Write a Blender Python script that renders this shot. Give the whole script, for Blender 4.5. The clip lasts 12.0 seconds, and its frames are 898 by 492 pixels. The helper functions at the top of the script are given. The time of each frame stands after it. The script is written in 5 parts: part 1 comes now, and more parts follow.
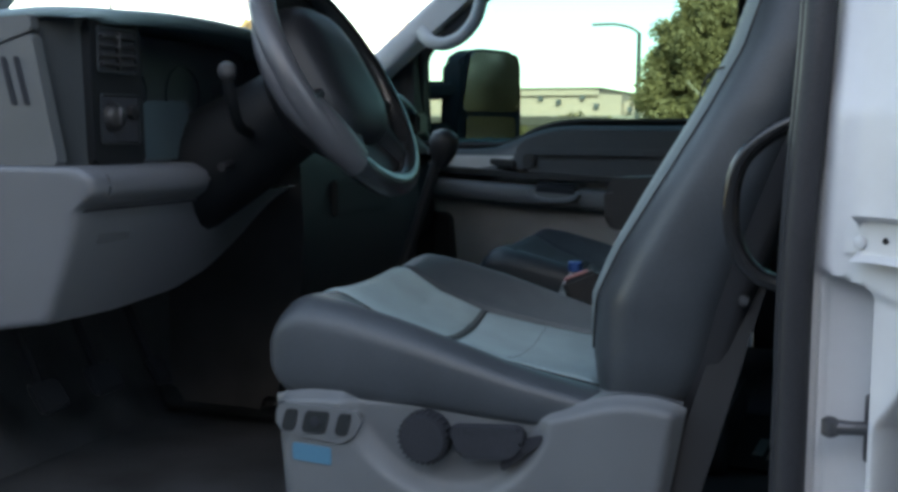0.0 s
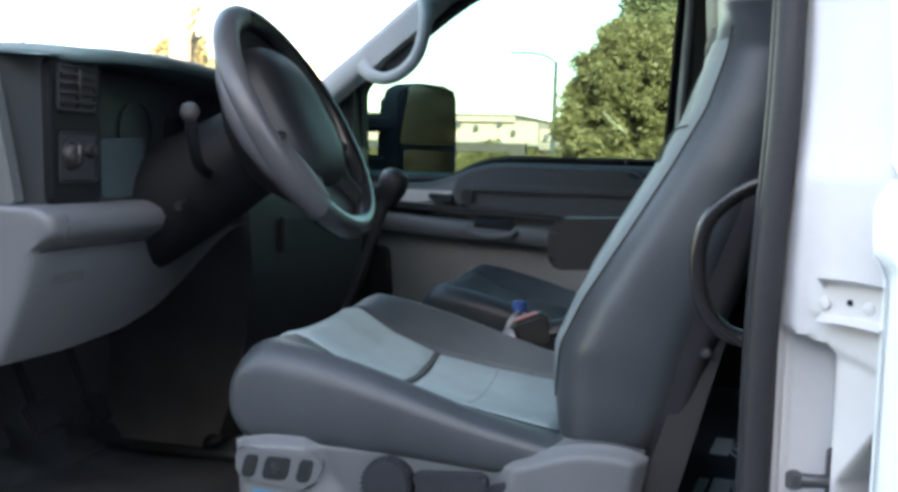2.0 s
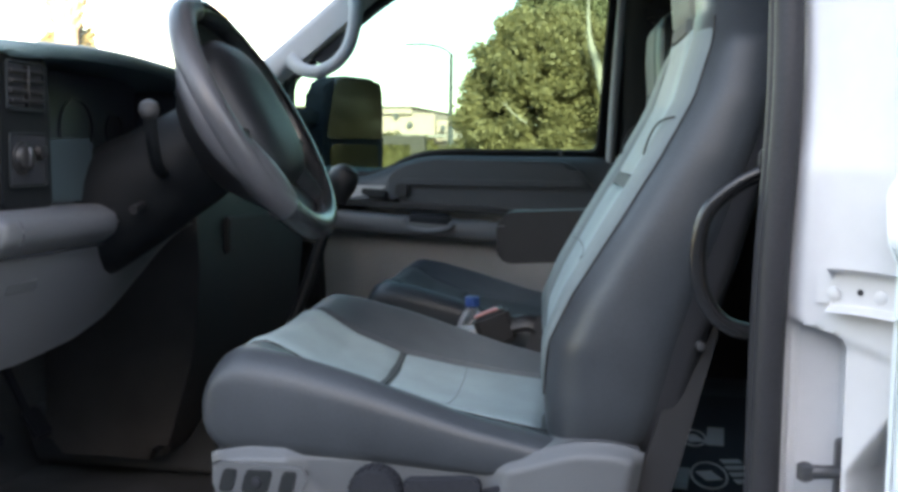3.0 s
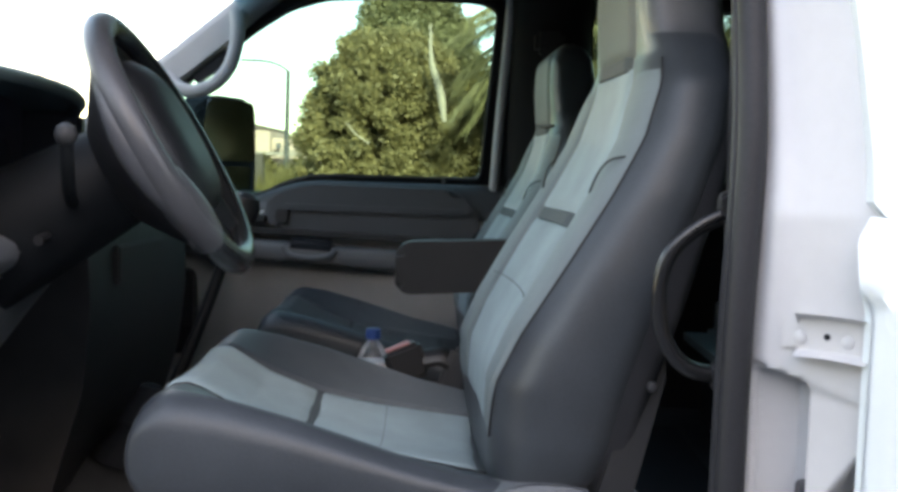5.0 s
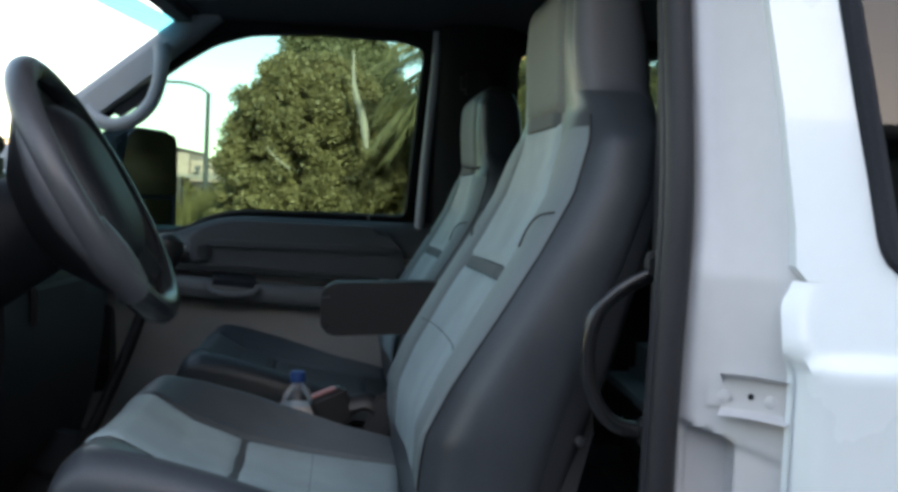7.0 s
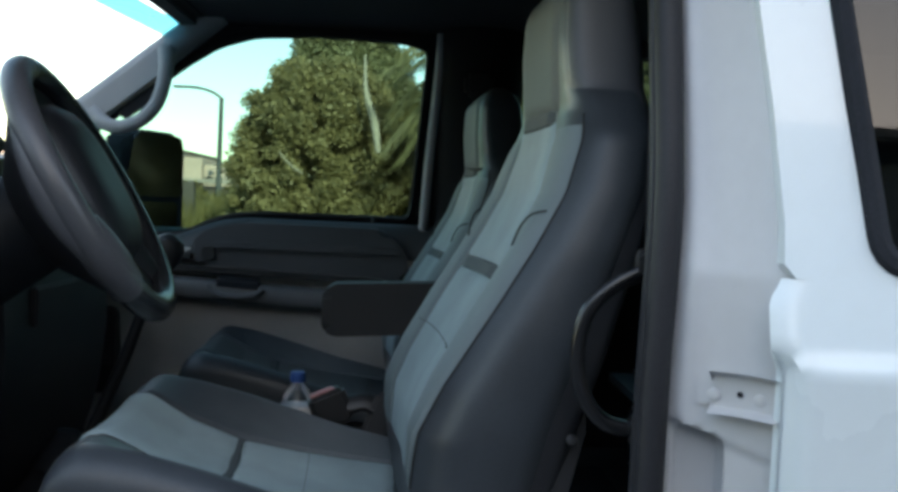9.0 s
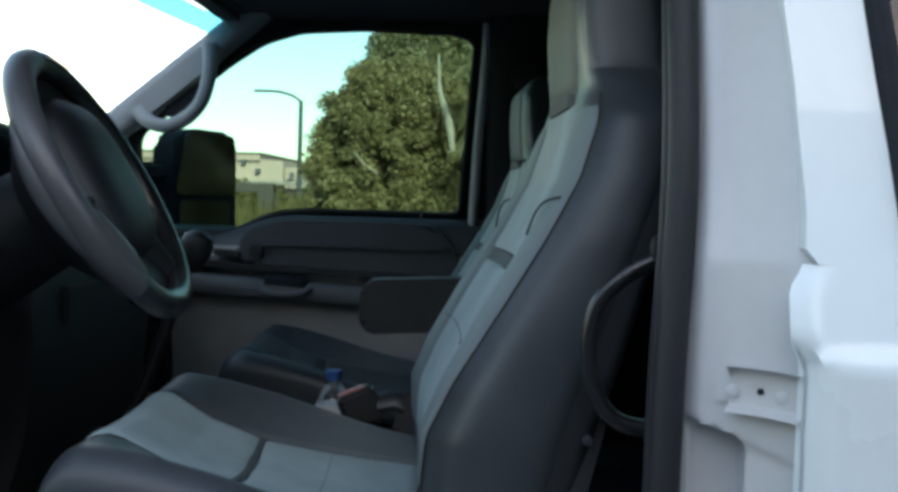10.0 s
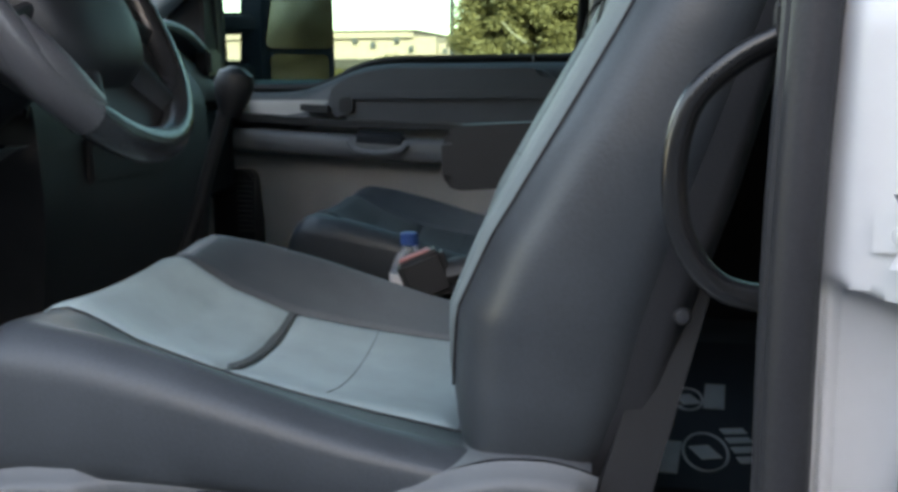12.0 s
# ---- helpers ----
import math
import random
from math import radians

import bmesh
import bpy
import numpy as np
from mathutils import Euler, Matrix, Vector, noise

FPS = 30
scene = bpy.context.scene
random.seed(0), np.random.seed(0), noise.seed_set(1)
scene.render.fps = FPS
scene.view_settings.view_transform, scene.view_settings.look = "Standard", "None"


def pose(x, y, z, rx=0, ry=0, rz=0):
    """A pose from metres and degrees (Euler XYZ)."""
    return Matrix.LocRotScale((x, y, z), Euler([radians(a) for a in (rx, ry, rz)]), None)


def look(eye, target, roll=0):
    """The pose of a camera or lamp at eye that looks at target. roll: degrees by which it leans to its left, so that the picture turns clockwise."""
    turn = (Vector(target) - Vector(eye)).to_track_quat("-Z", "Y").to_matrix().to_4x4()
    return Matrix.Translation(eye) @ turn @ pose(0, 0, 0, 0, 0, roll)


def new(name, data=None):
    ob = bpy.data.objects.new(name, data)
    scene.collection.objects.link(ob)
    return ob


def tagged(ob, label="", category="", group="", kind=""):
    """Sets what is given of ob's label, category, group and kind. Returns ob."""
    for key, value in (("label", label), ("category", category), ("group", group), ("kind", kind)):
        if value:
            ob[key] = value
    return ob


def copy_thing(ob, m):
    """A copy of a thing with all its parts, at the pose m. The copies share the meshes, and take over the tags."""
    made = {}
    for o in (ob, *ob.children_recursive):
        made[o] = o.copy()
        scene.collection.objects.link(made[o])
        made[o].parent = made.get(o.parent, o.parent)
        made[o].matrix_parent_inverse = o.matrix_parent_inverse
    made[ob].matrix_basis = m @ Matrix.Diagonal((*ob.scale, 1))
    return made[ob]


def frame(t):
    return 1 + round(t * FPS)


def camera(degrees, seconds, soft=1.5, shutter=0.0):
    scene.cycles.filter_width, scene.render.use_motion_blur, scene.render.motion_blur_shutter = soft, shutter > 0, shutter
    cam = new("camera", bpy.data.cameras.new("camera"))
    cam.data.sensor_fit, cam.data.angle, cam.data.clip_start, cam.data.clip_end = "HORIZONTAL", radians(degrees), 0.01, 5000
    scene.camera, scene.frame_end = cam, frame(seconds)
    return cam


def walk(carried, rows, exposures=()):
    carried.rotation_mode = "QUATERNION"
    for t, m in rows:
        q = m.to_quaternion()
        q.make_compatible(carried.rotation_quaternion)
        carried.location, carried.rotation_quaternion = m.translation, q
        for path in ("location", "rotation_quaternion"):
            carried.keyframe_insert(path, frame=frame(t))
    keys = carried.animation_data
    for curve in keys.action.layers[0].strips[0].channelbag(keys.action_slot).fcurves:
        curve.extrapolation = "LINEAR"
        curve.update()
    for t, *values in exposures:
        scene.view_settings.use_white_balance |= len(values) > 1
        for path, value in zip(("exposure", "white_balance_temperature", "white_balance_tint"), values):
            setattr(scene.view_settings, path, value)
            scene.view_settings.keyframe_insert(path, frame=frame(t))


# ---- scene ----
cam = camera(46.4, 12.0, soft=3.4)
PATH = [
    (0, (-0.01, -1.022, 1.401), (-0.725, 0.833, 1.183), 0.3),
    (0.5, (-0.012, -1.04, 1.417), (-0.723, 0.819, 1.226), -0.4),
    (1, (-0.022, -1.046, 1.43), (-0.704, 0.826, 1.251), -0.1),
    (1.5, (-0.037, -1.049, 1.437), (-0.676, 0.84, 1.289), 0.8),
    (2, (-0.069, -1.052, 1.432), (-0.633, 0.86, 1.261), 1.7),
    (2.5, (-0.085, -1.025, 1.435), (-0.659, 0.885, 1.28), 1.6),
    (3, (-0.182, -1.037, 1.434), (-0.558, 0.919, 1.252), 0.7),
    (3.2, (-0.227, -1.036, 1.431), (-0.538, 0.93, 1.24), 0.1),
    (4.8, (-0.314, -1.01, 1.446), (-0.417, 0.983, 1.301), 1.5),
    (5, (-0.323, -1.009, 1.45), (-0.387, 0.985, 1.312), 1.9),
    (5.5, (-0.345, -0.992, 1.462), (-0.316, 1.003, 1.323), 2.6),
    (6, (-0.343, -0.995, 1.466), (-0.295, 1.0, 1.333), 1.1),
    (6.5, (-0.341, -1.003, 1.472), (-0.281, 0.992, 1.346), 1.5),
    (7, (-0.336, -1.008, 1.484), (-0.251, 0.988, 1.4), 2.6),
    (7.5, (-0.333, -1.011, 1.483), (-0.258, 0.986, 1.404), 2.6),
    (9.5, (-0.282, -1.008, 1.474), (-0.237, 0.99, 1.398), 2.7),
    (10, (-0.227, -0.945, 1.468), (-0.319, 1.052, 1.384), 1.7),
    (10.5, (-0.173, -0.862, 1.454), (-0.412, 1.119, 1.314), 1.5),
    (11, (-0.133, -0.814, 1.43), (-0.494, 1.142, 1.225), 0.7),
    (11.5, (-0.13, -0.722, 1.415), (-0.543, 1.217, 1.153), -1.6),
    (12, (-0.143, -0.588, 1.391), (-0.526, 1.348, 1.068), -0.3),
]
EXPOSURES = [(0, 2.85, 8900, 10), (0.5, 3.32, 9200, 12), (1.0, 3.64, 9400, 13), (2.5, 3.68, 9900, 15), (5.0, 3.42, 10900, 19), (6.0, 3.08, 10300, 17), (7.0, 2.76, 9600, 14), (7.5, 2.66, 9600, 13), (9.5, 2.44, 9000, 9), (10.0, 2.45, 8900, 9), (10.5, 2.56, 8800, 9), (11.0, 2.95, 9400, 11), (11.5, 3.17, 10000, 14), (12.0, 3.52, 10600, 15)]
walk(cam, [(t, look(eye, target, roll)) for t, eye, target, roll in PATH], EXPOSURES)

# ---- world and sun ----
world = bpy.data.worlds.new("sky")
scene.world = world
world.use_nodes = True
wn = world.node_tree
sky = wn.nodes.new("ShaderNodeTexSky")
sky.sky_type, sky.sun_disc = "NISHITA", False
sky.sun_elevation, sky.sun_rotation = radians(27), radians(160.7)
sky.air_density, sky.dust_density, sky.ozone_density = 1.0, 0.4, 1.4
wn.links.new(sky.outputs[0], wn.nodes["Background"].inputs[0])
wn.nodes["Background"].inputs[1].default_value = 0.15
sun_data = bpy.data.lights.new("sun", "SUN")
sun_data.energy, sun_data.angle, sun_data.color = 4.8, radians(5), (1.0, 0.93, 0.84)
sun = new("sun", sun_data)
sun.matrix_world = look((4.2, -12.0, 6.48), (0, 0, 0))


# ---- materials ----
def material(name, colour, rough=0.6, metal=0.0, vary=0.25, grain=400.0, bump=0.15, stain=6.0, spec=0.5, coat=0.0):
    """A surface with fine grain, a bump and broad uneven wear."""
    m = bpy.data.materials.new(name)
    m.use_nodes = True
    nt = m.node_tree
    b = nt.nodes["Principled BSDF"]
    b.inputs["Roughness"].default_value, b.inputs["Metallic"].default_value = rough, metal
    b.inputs["Specular IOR Level"].default_value, b.inputs["Coat Weight"].default_value = spec, coat
    tc = nt.nodes.new("ShaderNodeTexCoord")
    fine = nt.nodes.new("ShaderNodeTexNoise")
    fine.inputs["Scale"].default_value, fine.inputs["Detail"].default_value = grain, 3
    broad = nt.nodes.new("ShaderNodeTexNoise")
    broad.inputs["Scale"].default_value, broad.inputs["Detail"].default_value = stain, 5
    for n in (fine, broad):
        nt.links.new(tc.outputs["Object"], n.inputs["Vector"])
    add = nt.nodes.new("ShaderNodeMath")
    add.operation = "ADD"
    half = nt.nodes.new("ShaderNodeMath")
    half.operation, half.inputs[1].default_value = "MULTIPLY", 0.5
    nt.links.new(fine.outputs["Fac"], half.inputs[0])
    nt.links.new(half.outputs[0], add.inputs[0])
    nt.links.new(broad.outputs["Fac"], add.inputs[1])
    ramp = nt.nodes.new("ShaderNodeValToRGB")
    ramp.color_ramp.elements[0].position, ramp.color_ramp.elements[1].position = 0.4, 1.0
    ramp.color_ramp.elements[0].color = (*[c * (1 - vary) for c in colour], 1)
    ramp.color_ramp.elements[1].color = (*[min(1, c * (1 + vary)) for c in colour], 1)
    nt.links.new(add.outputs[0], ramp.inputs[0])
    nt.links.new(ramp.outputs[0], b.inputs["Base Color"])
    rr = nt.nodes.new("ShaderNodeMapRange")
    rr.inputs["To Min"].default_value, rr.inputs["To Max"].default_value = max(0.005, rough * 0.8), min(1, rough * 1.2)
    nt.links.new(broad.outputs["Fac"], rr.inputs["Value"])
    nt.links.new(rr.outputs[0], b.inputs["Roughness"])
    if bump:
        bp = nt.nodes.new("ShaderNodeBump")
        bp.inputs["Strength"].default_value, bp.inputs["Distance"].default_value = bump, 0.002
        nt.links.new(fine.outputs["Fac"], bp.inputs["Height"])
        nt.links.new(bp.outputs[0], b.inputs["Normal"])
    return m


def worn_sheen_vinyl(name, worn, base_tone, x0, x1):
    """Uneven worn vinyl with a sheen painted in: paler towards the back of a cushion, dark at its front."""
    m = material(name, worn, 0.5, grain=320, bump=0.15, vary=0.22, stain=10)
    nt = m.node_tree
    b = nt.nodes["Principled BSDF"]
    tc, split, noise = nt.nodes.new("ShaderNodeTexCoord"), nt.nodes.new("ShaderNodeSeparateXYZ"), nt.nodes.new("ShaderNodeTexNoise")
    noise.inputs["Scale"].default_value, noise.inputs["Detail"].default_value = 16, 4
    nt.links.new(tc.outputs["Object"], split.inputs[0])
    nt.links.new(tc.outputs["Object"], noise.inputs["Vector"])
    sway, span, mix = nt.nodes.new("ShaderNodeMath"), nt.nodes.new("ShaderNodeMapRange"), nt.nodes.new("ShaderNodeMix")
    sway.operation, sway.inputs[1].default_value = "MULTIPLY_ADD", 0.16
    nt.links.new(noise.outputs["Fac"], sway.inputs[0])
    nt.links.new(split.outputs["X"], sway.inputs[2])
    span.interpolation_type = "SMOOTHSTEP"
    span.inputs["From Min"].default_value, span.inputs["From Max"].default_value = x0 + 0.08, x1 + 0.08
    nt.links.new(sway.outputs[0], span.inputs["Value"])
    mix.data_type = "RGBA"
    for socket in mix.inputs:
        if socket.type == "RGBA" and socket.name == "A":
            socket.default_value = (*base_tone, 1)
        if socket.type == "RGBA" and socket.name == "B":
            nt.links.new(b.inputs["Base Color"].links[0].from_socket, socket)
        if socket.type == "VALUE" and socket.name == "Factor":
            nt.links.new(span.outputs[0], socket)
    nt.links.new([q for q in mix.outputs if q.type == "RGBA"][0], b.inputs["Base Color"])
    return m


def glass(name, colour=(1, 1, 1), gloss=0.12):
    """A thin pane: mostly clear, with a mirror sheen that rises at grazing angles."""
    m = bpy.data.materials.new(name)
    m.use_nodes = True
    nt = m.node_tree
    nt.nodes.remove(nt.nodes["Principled BSDF"])
    clear, shiny = nt.nodes.new("ShaderNodeBsdfTransparent"), nt.nodes.new("ShaderNodeBsdfGlossy")
    clear.inputs[0].default_value = (*colour, 1)
    shiny.inputs["Roughness"].default_value = 0.02
    mix, fres, mul = nt.nodes.new("ShaderNodeMixShader"), nt.nodes.new("ShaderNodeFresnel"), nt.nodes.new("ShaderNodeMath")
    mul.operation, mul.inputs[1].default_value = "MULTIPLY", gloss * 8
    mul.use_clamp = True
    fres.inputs[0].default_value = 1.45
    nt.links.new(fres.outputs[0], mul.inputs[0])
    nt.links.new(mul.outputs[0], mix.inputs[0])
    nt.links.new(clear.outputs[0], mix.inputs[1])
    nt.links.new(shiny.outputs[0], mix.inputs[2])
    nt.links.new(mix.outputs[0], nt.nodes["Material Output"].inputs[0])
    return m


def leaf_material(name, dark, light):
    """Foliage whose leaves differ from one to the next and let some light through."""
    m = bpy.data.materials.new(name)
    m.use_nodes = True
    nt = m.node_tree
    b = nt.nodes["Principled BSDF"]
    b.inputs["Roughness"].default_value = 0.55
    geo, ramp = nt.nodes.new("ShaderNodeNewGeometry"), nt.nodes.new("ShaderNodeValToRGB")
    ramp.color_ramp.elements[0].color, ramp.color_ramp.elements[1].color = (*dark, 1), (*light, 1)
    nt.links.new(geo.outputs["Random Per Island"], ramp.inputs[0])
    nt.links.new(ramp.outputs[0], b.inputs["Base Color"])
    thin, mix = nt.nodes.new("ShaderNodeBsdfTranslucent"), nt.nodes.new("ShaderNodeMixShader")
    nt.links.new(ramp.outputs[0], thin.inputs[0])
    mix.inputs[0].default_value = 0.45
    nt.links.new(b.outputs[0], mix.inputs[1])
    nt.links.new(thin.outputs[0], mix.inputs[2])
    nt.links.new(mix.outputs[0], nt.nodes["Material Output"].inputs[0])
    return m


LEATHER = material("charcoal leather", (0.036, 0.0425, 0.0495), 0.40, grain=320, bump=0.14, vary=0.24, stain=9, spec=0.4)
BOLSTER = material("grey blue seat cloth", (0.118, 0.149, 0.156), 0.6, grain=700, bump=0.3, vary=0.15)
INSERT = material("pale grey blue seat cloth", (0.228, 0.295, 0.305), 0.75, grain=900, bump=0.4, vary=0.24, stain=11)
FRAME = material("black door frame", (0.010, 0.010, 0.012), 0.6, grain=900, bump=0.2, vary=0.15, spec=0.2)
EDGE = material("pale door edge", (0.42, 0.42, 0.44), 0.5, bump=0.05, vary=0.06)
KNEE = material("knee panel plastic", (0.082, 0.086, 0.096), 0.45, grain=900, bump=0.2, vary=0.12)
HEAD_SHEEN = material("grey headrest sheen", (0.058, 0.061, 0.067), 0.45, grain=320, bump=0.12, vary=0.12)
# the pale end is the leather's sheen put into the colour
COVER = worn_sheen_vinyl("worn grey bolster vinyl with painted sheen", (0.106, 0.118, 0.126), (0.040, 0.048, 0.057), -0.66, -0.38)
SIDE_TRIM = material("blue grey dash side", (0.022, 0.027, 0.031), 0.5, grain=900, bump=0.25, vary=0.12, spec=0.15)
FOLD = material("fold cloth with painted shade", (0.055, 0.066, 0.07), 0.8, grain=900, bump=0.3, vary=0.12)
HEAD_CLOTH = material("grey blue headrest cloth", (0.066, 0.079, 0.083), 0.6, grain=700, bump=0.3, vary=0.15)
RECLINER = material("recliner vinyl", (0.0145, 0.015, 0.0175), 0.55, grain=400, bump=0.2, vary=0.12, spec=0.3)
SHELL = material("seat back plastic", (0.021, 0.022, 0.026), 0.6, grain=500, bump=0.2, vary=0.12, spec=0.3)
STITCH = material("black piping", (0.012, 0.012, 0.014), 0.7, bump=0)
SHROUD = material("warm grey plastic", (0.09, 0.097, 0.105), 0.5, grain=900, bump=0.25, vary=0.12)
DASH_GREY = material("grey dash plastic", (0.06, 0.065, 0.071), 0.5, grain=900, bump=0.3, vary=0.12)
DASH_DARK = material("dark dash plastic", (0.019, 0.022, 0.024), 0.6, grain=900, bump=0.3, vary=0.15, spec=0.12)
CLUSTER = material("smoked cluster plastic", (0.058, 0.062, 0.08), 0.35, grain=700, bump=0.1, vary=0.3, stain=14)
GLOSS_BLACK = material("glossy black plastic", (0.012, 0.0125, 0.014), 0.24, grain=500, bump=0.08, vary=0.2)
BEZEL = material("blue grey column bezel", (0.040, 0.062, 0.072), 0.5, grain=700, bump=0.2, vary=0.15, spec=0.25)
DASH_TOP = material("dash pad", (0.115, 0.185, 0.20), 0.38, grain=700, bump=0.3, vary=0.2, spec=0.5)
COLUMN = material("black column plastic", (0.0092, 0.0108, 0.0128), 0.55, grain=900, bump=0.2, vary=0.2, spec=0.12)
BLACK = material("black plastic", (0.014, 0.014, 0.016), 0.45, grain=900, bump=0.15, vary=0.2)
MATTE = material("matte black", (0.024, 0.026, 0.031), 0.9, grain=300, bump=0.2, vary=0.3, spec=0.1)
RUBBER = material("door seal rubber", (0.021, 0.0215, 0.025), 0.5, grain=300, bump=0.2, vary=0.3, spec=0.25)
CONSOLE = material("black console plastic", (0.034, 0.032, 0.033), 0.5, grain=500, bump=0.2, vary=0.4, stain=12)
TRIM = material("dark grey trim", (0.026, 0.026, 0.029), 0.6, grain=900, bump=0.3, vary=0.12)
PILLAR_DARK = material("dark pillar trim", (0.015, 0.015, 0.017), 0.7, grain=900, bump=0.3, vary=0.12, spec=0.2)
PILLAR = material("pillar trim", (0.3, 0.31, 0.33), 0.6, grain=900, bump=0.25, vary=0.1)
DOOR_LOW = material("taupe door cloth", (0.41, 0.388, 0.375), 0.8, grain=1200, bump=0.4, vary=0.15)
DOOR_UP = material("door upper vinyl", (0.05, 0.052, 0.058), 0.5, grain=700, bump=0.3, vary=0.15)
ARM_TRIM = material("door armrest vinyl", (0.10, 0.102, 0.108), 0.5, grain=700, bump=0.3, vary=0.15)
HEADLINER = material("headliner cloth", (0.05, 0.05, 0.056), 0.9, grain=1500, bump=0.4, vary=0.12)
CARPET = material("black carpet", (0.05, 0.053, 0.058), 0.95, grain=1200, bump=0.8, vary=0.5, spec=0.1)
WHITE = material("white car paint", (0.70, 0.762, 0.782), 0.28, grain=40, bump=0.0, vary=0.03, coat=0.4)
WHITE_IN = material("white jamb paint", (0.52, 0.52, 0.535), 0.38, grain=60, bump=0.03, vary=0.05)
STEEL = material("worn steel", (0.45, 0.45, 0.46), 0.35, metal=1.0, grain=300, bump=0.2)
DARKSTEEL = material("dark steel", (0.12, 0.12, 0.13), 0.4, metal=0.9, grain=300, bump=0.2)
WHEEL = material("wheel leather", (0.064, 0.065, 0.072), 0.32, grain=240, bump=0.3, vary=0.15)
WHEEL_BLACK = material("wheel lower grip", (0.018, 0.020, 0.023), 0.22, grain=240, bump=0.2, vary=0.2)
HUB = material("airbag cover", (0.011, 0.0125, 0.016), 0.45, grain=500, bump=0.3, vary=0.2)
BLUE = material("blue label", (0.035, 0.13, 0.20), 0.5, bump=0, vary=0.12)
CAP = material("blue bottle cap", (0.03, 0.10, 0.32), 0.4, bump=0)
PAPER = material("bottle label", (0.65, 0.62, 0.62), 0.6, bump=0, vary=0.15)
RED = material("red bottle print", (0.45, 0.05, 0.06), 0.5, bump=0)
PINK = material("buckle button", (0.42, 0.16, 0.16), 0.45, bump=0)
WHITEPRINT = material("white mat print", (0.27, 0.27, 0.275), 0.8, grain=200, bump=0.2, vary=0.3)
BARK = material("bark", (0.28, 0.25, 0.21), 0.9, grain=30, bump=0.8, vary=0.4, stain=2)
PALEBARK = material("pale bark", (0.24, 0.21, 0.17), 0.9, grain=30, bump=0.8, vary=0.3, stain=2)
STUCCO = material("beige stucco", (0.34, 0.245, 0.205), 0.9, grain=3, bump=0.2, vary=0.12, stain=0.2)
ROOFING = material("roof edge", (0.2, 0.17, 0.15), 0.8, grain=3, bump=0.2)
DARKWOOD = material("dark timber", (0.05, 0.04, 0.035), 0.8, grain=20, bump=0.4)
GALV = material("galvanised steel", (0.03, 0.032, 0.034), 0.45, metal=0.0, grain=30, bump=0.1)
SLATE = material("slate grey siding", (0.085, 0.097, 0.115), 0.8, grain=4, bump=0.3, vary=0.15, stain=0.4)
# pole timber paled in its colour to stand for bright outdoor glare
POLEPALE = material("pole timber with painted glare", (0.66, 0.58, 0.45), 0.9, grain=20, bump=0.5, stain=1)
POLEWOOD = material("pole timber", (0.30, 0.18, 0.12), 0.9, grain=20, bump=0.5, stain=1)
ASPHALT = material("pale worn paving", (0.055, 0.06, 0.066), 0.9, grain=60, bump=0.6, vary=0.3, stain=0.3)
MEADOW = material("dry grass soil", (0.16, 0.16, 0.06), 0.95, grain=8, bump=0.5, vary=0.35, stain=0.2)
LEAF = leaf_material("broad leaves", (0.115, 0.098, 0.042), (0.36, 0.29, 0.14))
DARK_LEAF = leaf_material("fine dark leaves", (0.105, 0.105, 0.048), (0.25, 0.23, 0.12))
PALM_LEAF = leaf_material("palm leaves", (0.085, 0.08, 0.038), (0.24, 0.215, 0.105))
GRASS = leaf_material("tall dry grass", (0.075, 0.065, 0.02), (0.22, 0.175, 0.065))
GLASS = glass("window glass", (0.36, 0.50, 0.505), 0.02)
SHIELD = glass("windshield glass", (0.86, 0.93, 0.93), 0.02)
TINTED = glass("dark tinted glass", (0.12, 0.15, 0.165), 0.16)
SHADE_BAND = glass("blue shade band", (0.10, 0.50, 0.62), 0.05)
CLEARPLASTIC = glass("clear bottle", (0.85, 0.9, 0.93), 0.12)
MIRROR = material("mirror", (0.44, 0.41, 0.45), 0.08, metal=1.0, bump=0, vary=0.02)


# ---- builders ----
def part(name, shape, mat, parent=None, label="", sharp=38):
    """Links a shape (a bmesh, or vertices and faces) as one mesh object, under a thing or a part."""
    me = bpy.data.meshes.new(name)
    if isinstance(shape, bmesh.types.BMesh):
        bmesh.ops.recalc_face_normals(shape, faces=shape.faces[:])
        shape.to_mesh(me)
        shape.free()
    else:
        me.from_pydata([tuple(p) for p in shape[0]], [], shape[1])
        bm = bmesh.new()
        bm.from_mesh(me)
        bmesh.ops.recalc_face_normals(bm, faces=bm.faces[:])
        bm.to_mesh(me)
        bm.free()
    for poly in me.polygons:
        poly.use_smooth = True
    me.set_sharp_from_angle(angle=radians(sharp))
    me.materials.append(mat)
    ob = new(name, me)
    ob.parent = parent
    return tagged(ob, label)


def thing(name, label, category, group="", kind="", at=(0, 0, 0)):
    ob = new(name)
    ob.location = at
    ob.empty_display_size = 0.05
    return tagged(ob, label, category, group, kind)


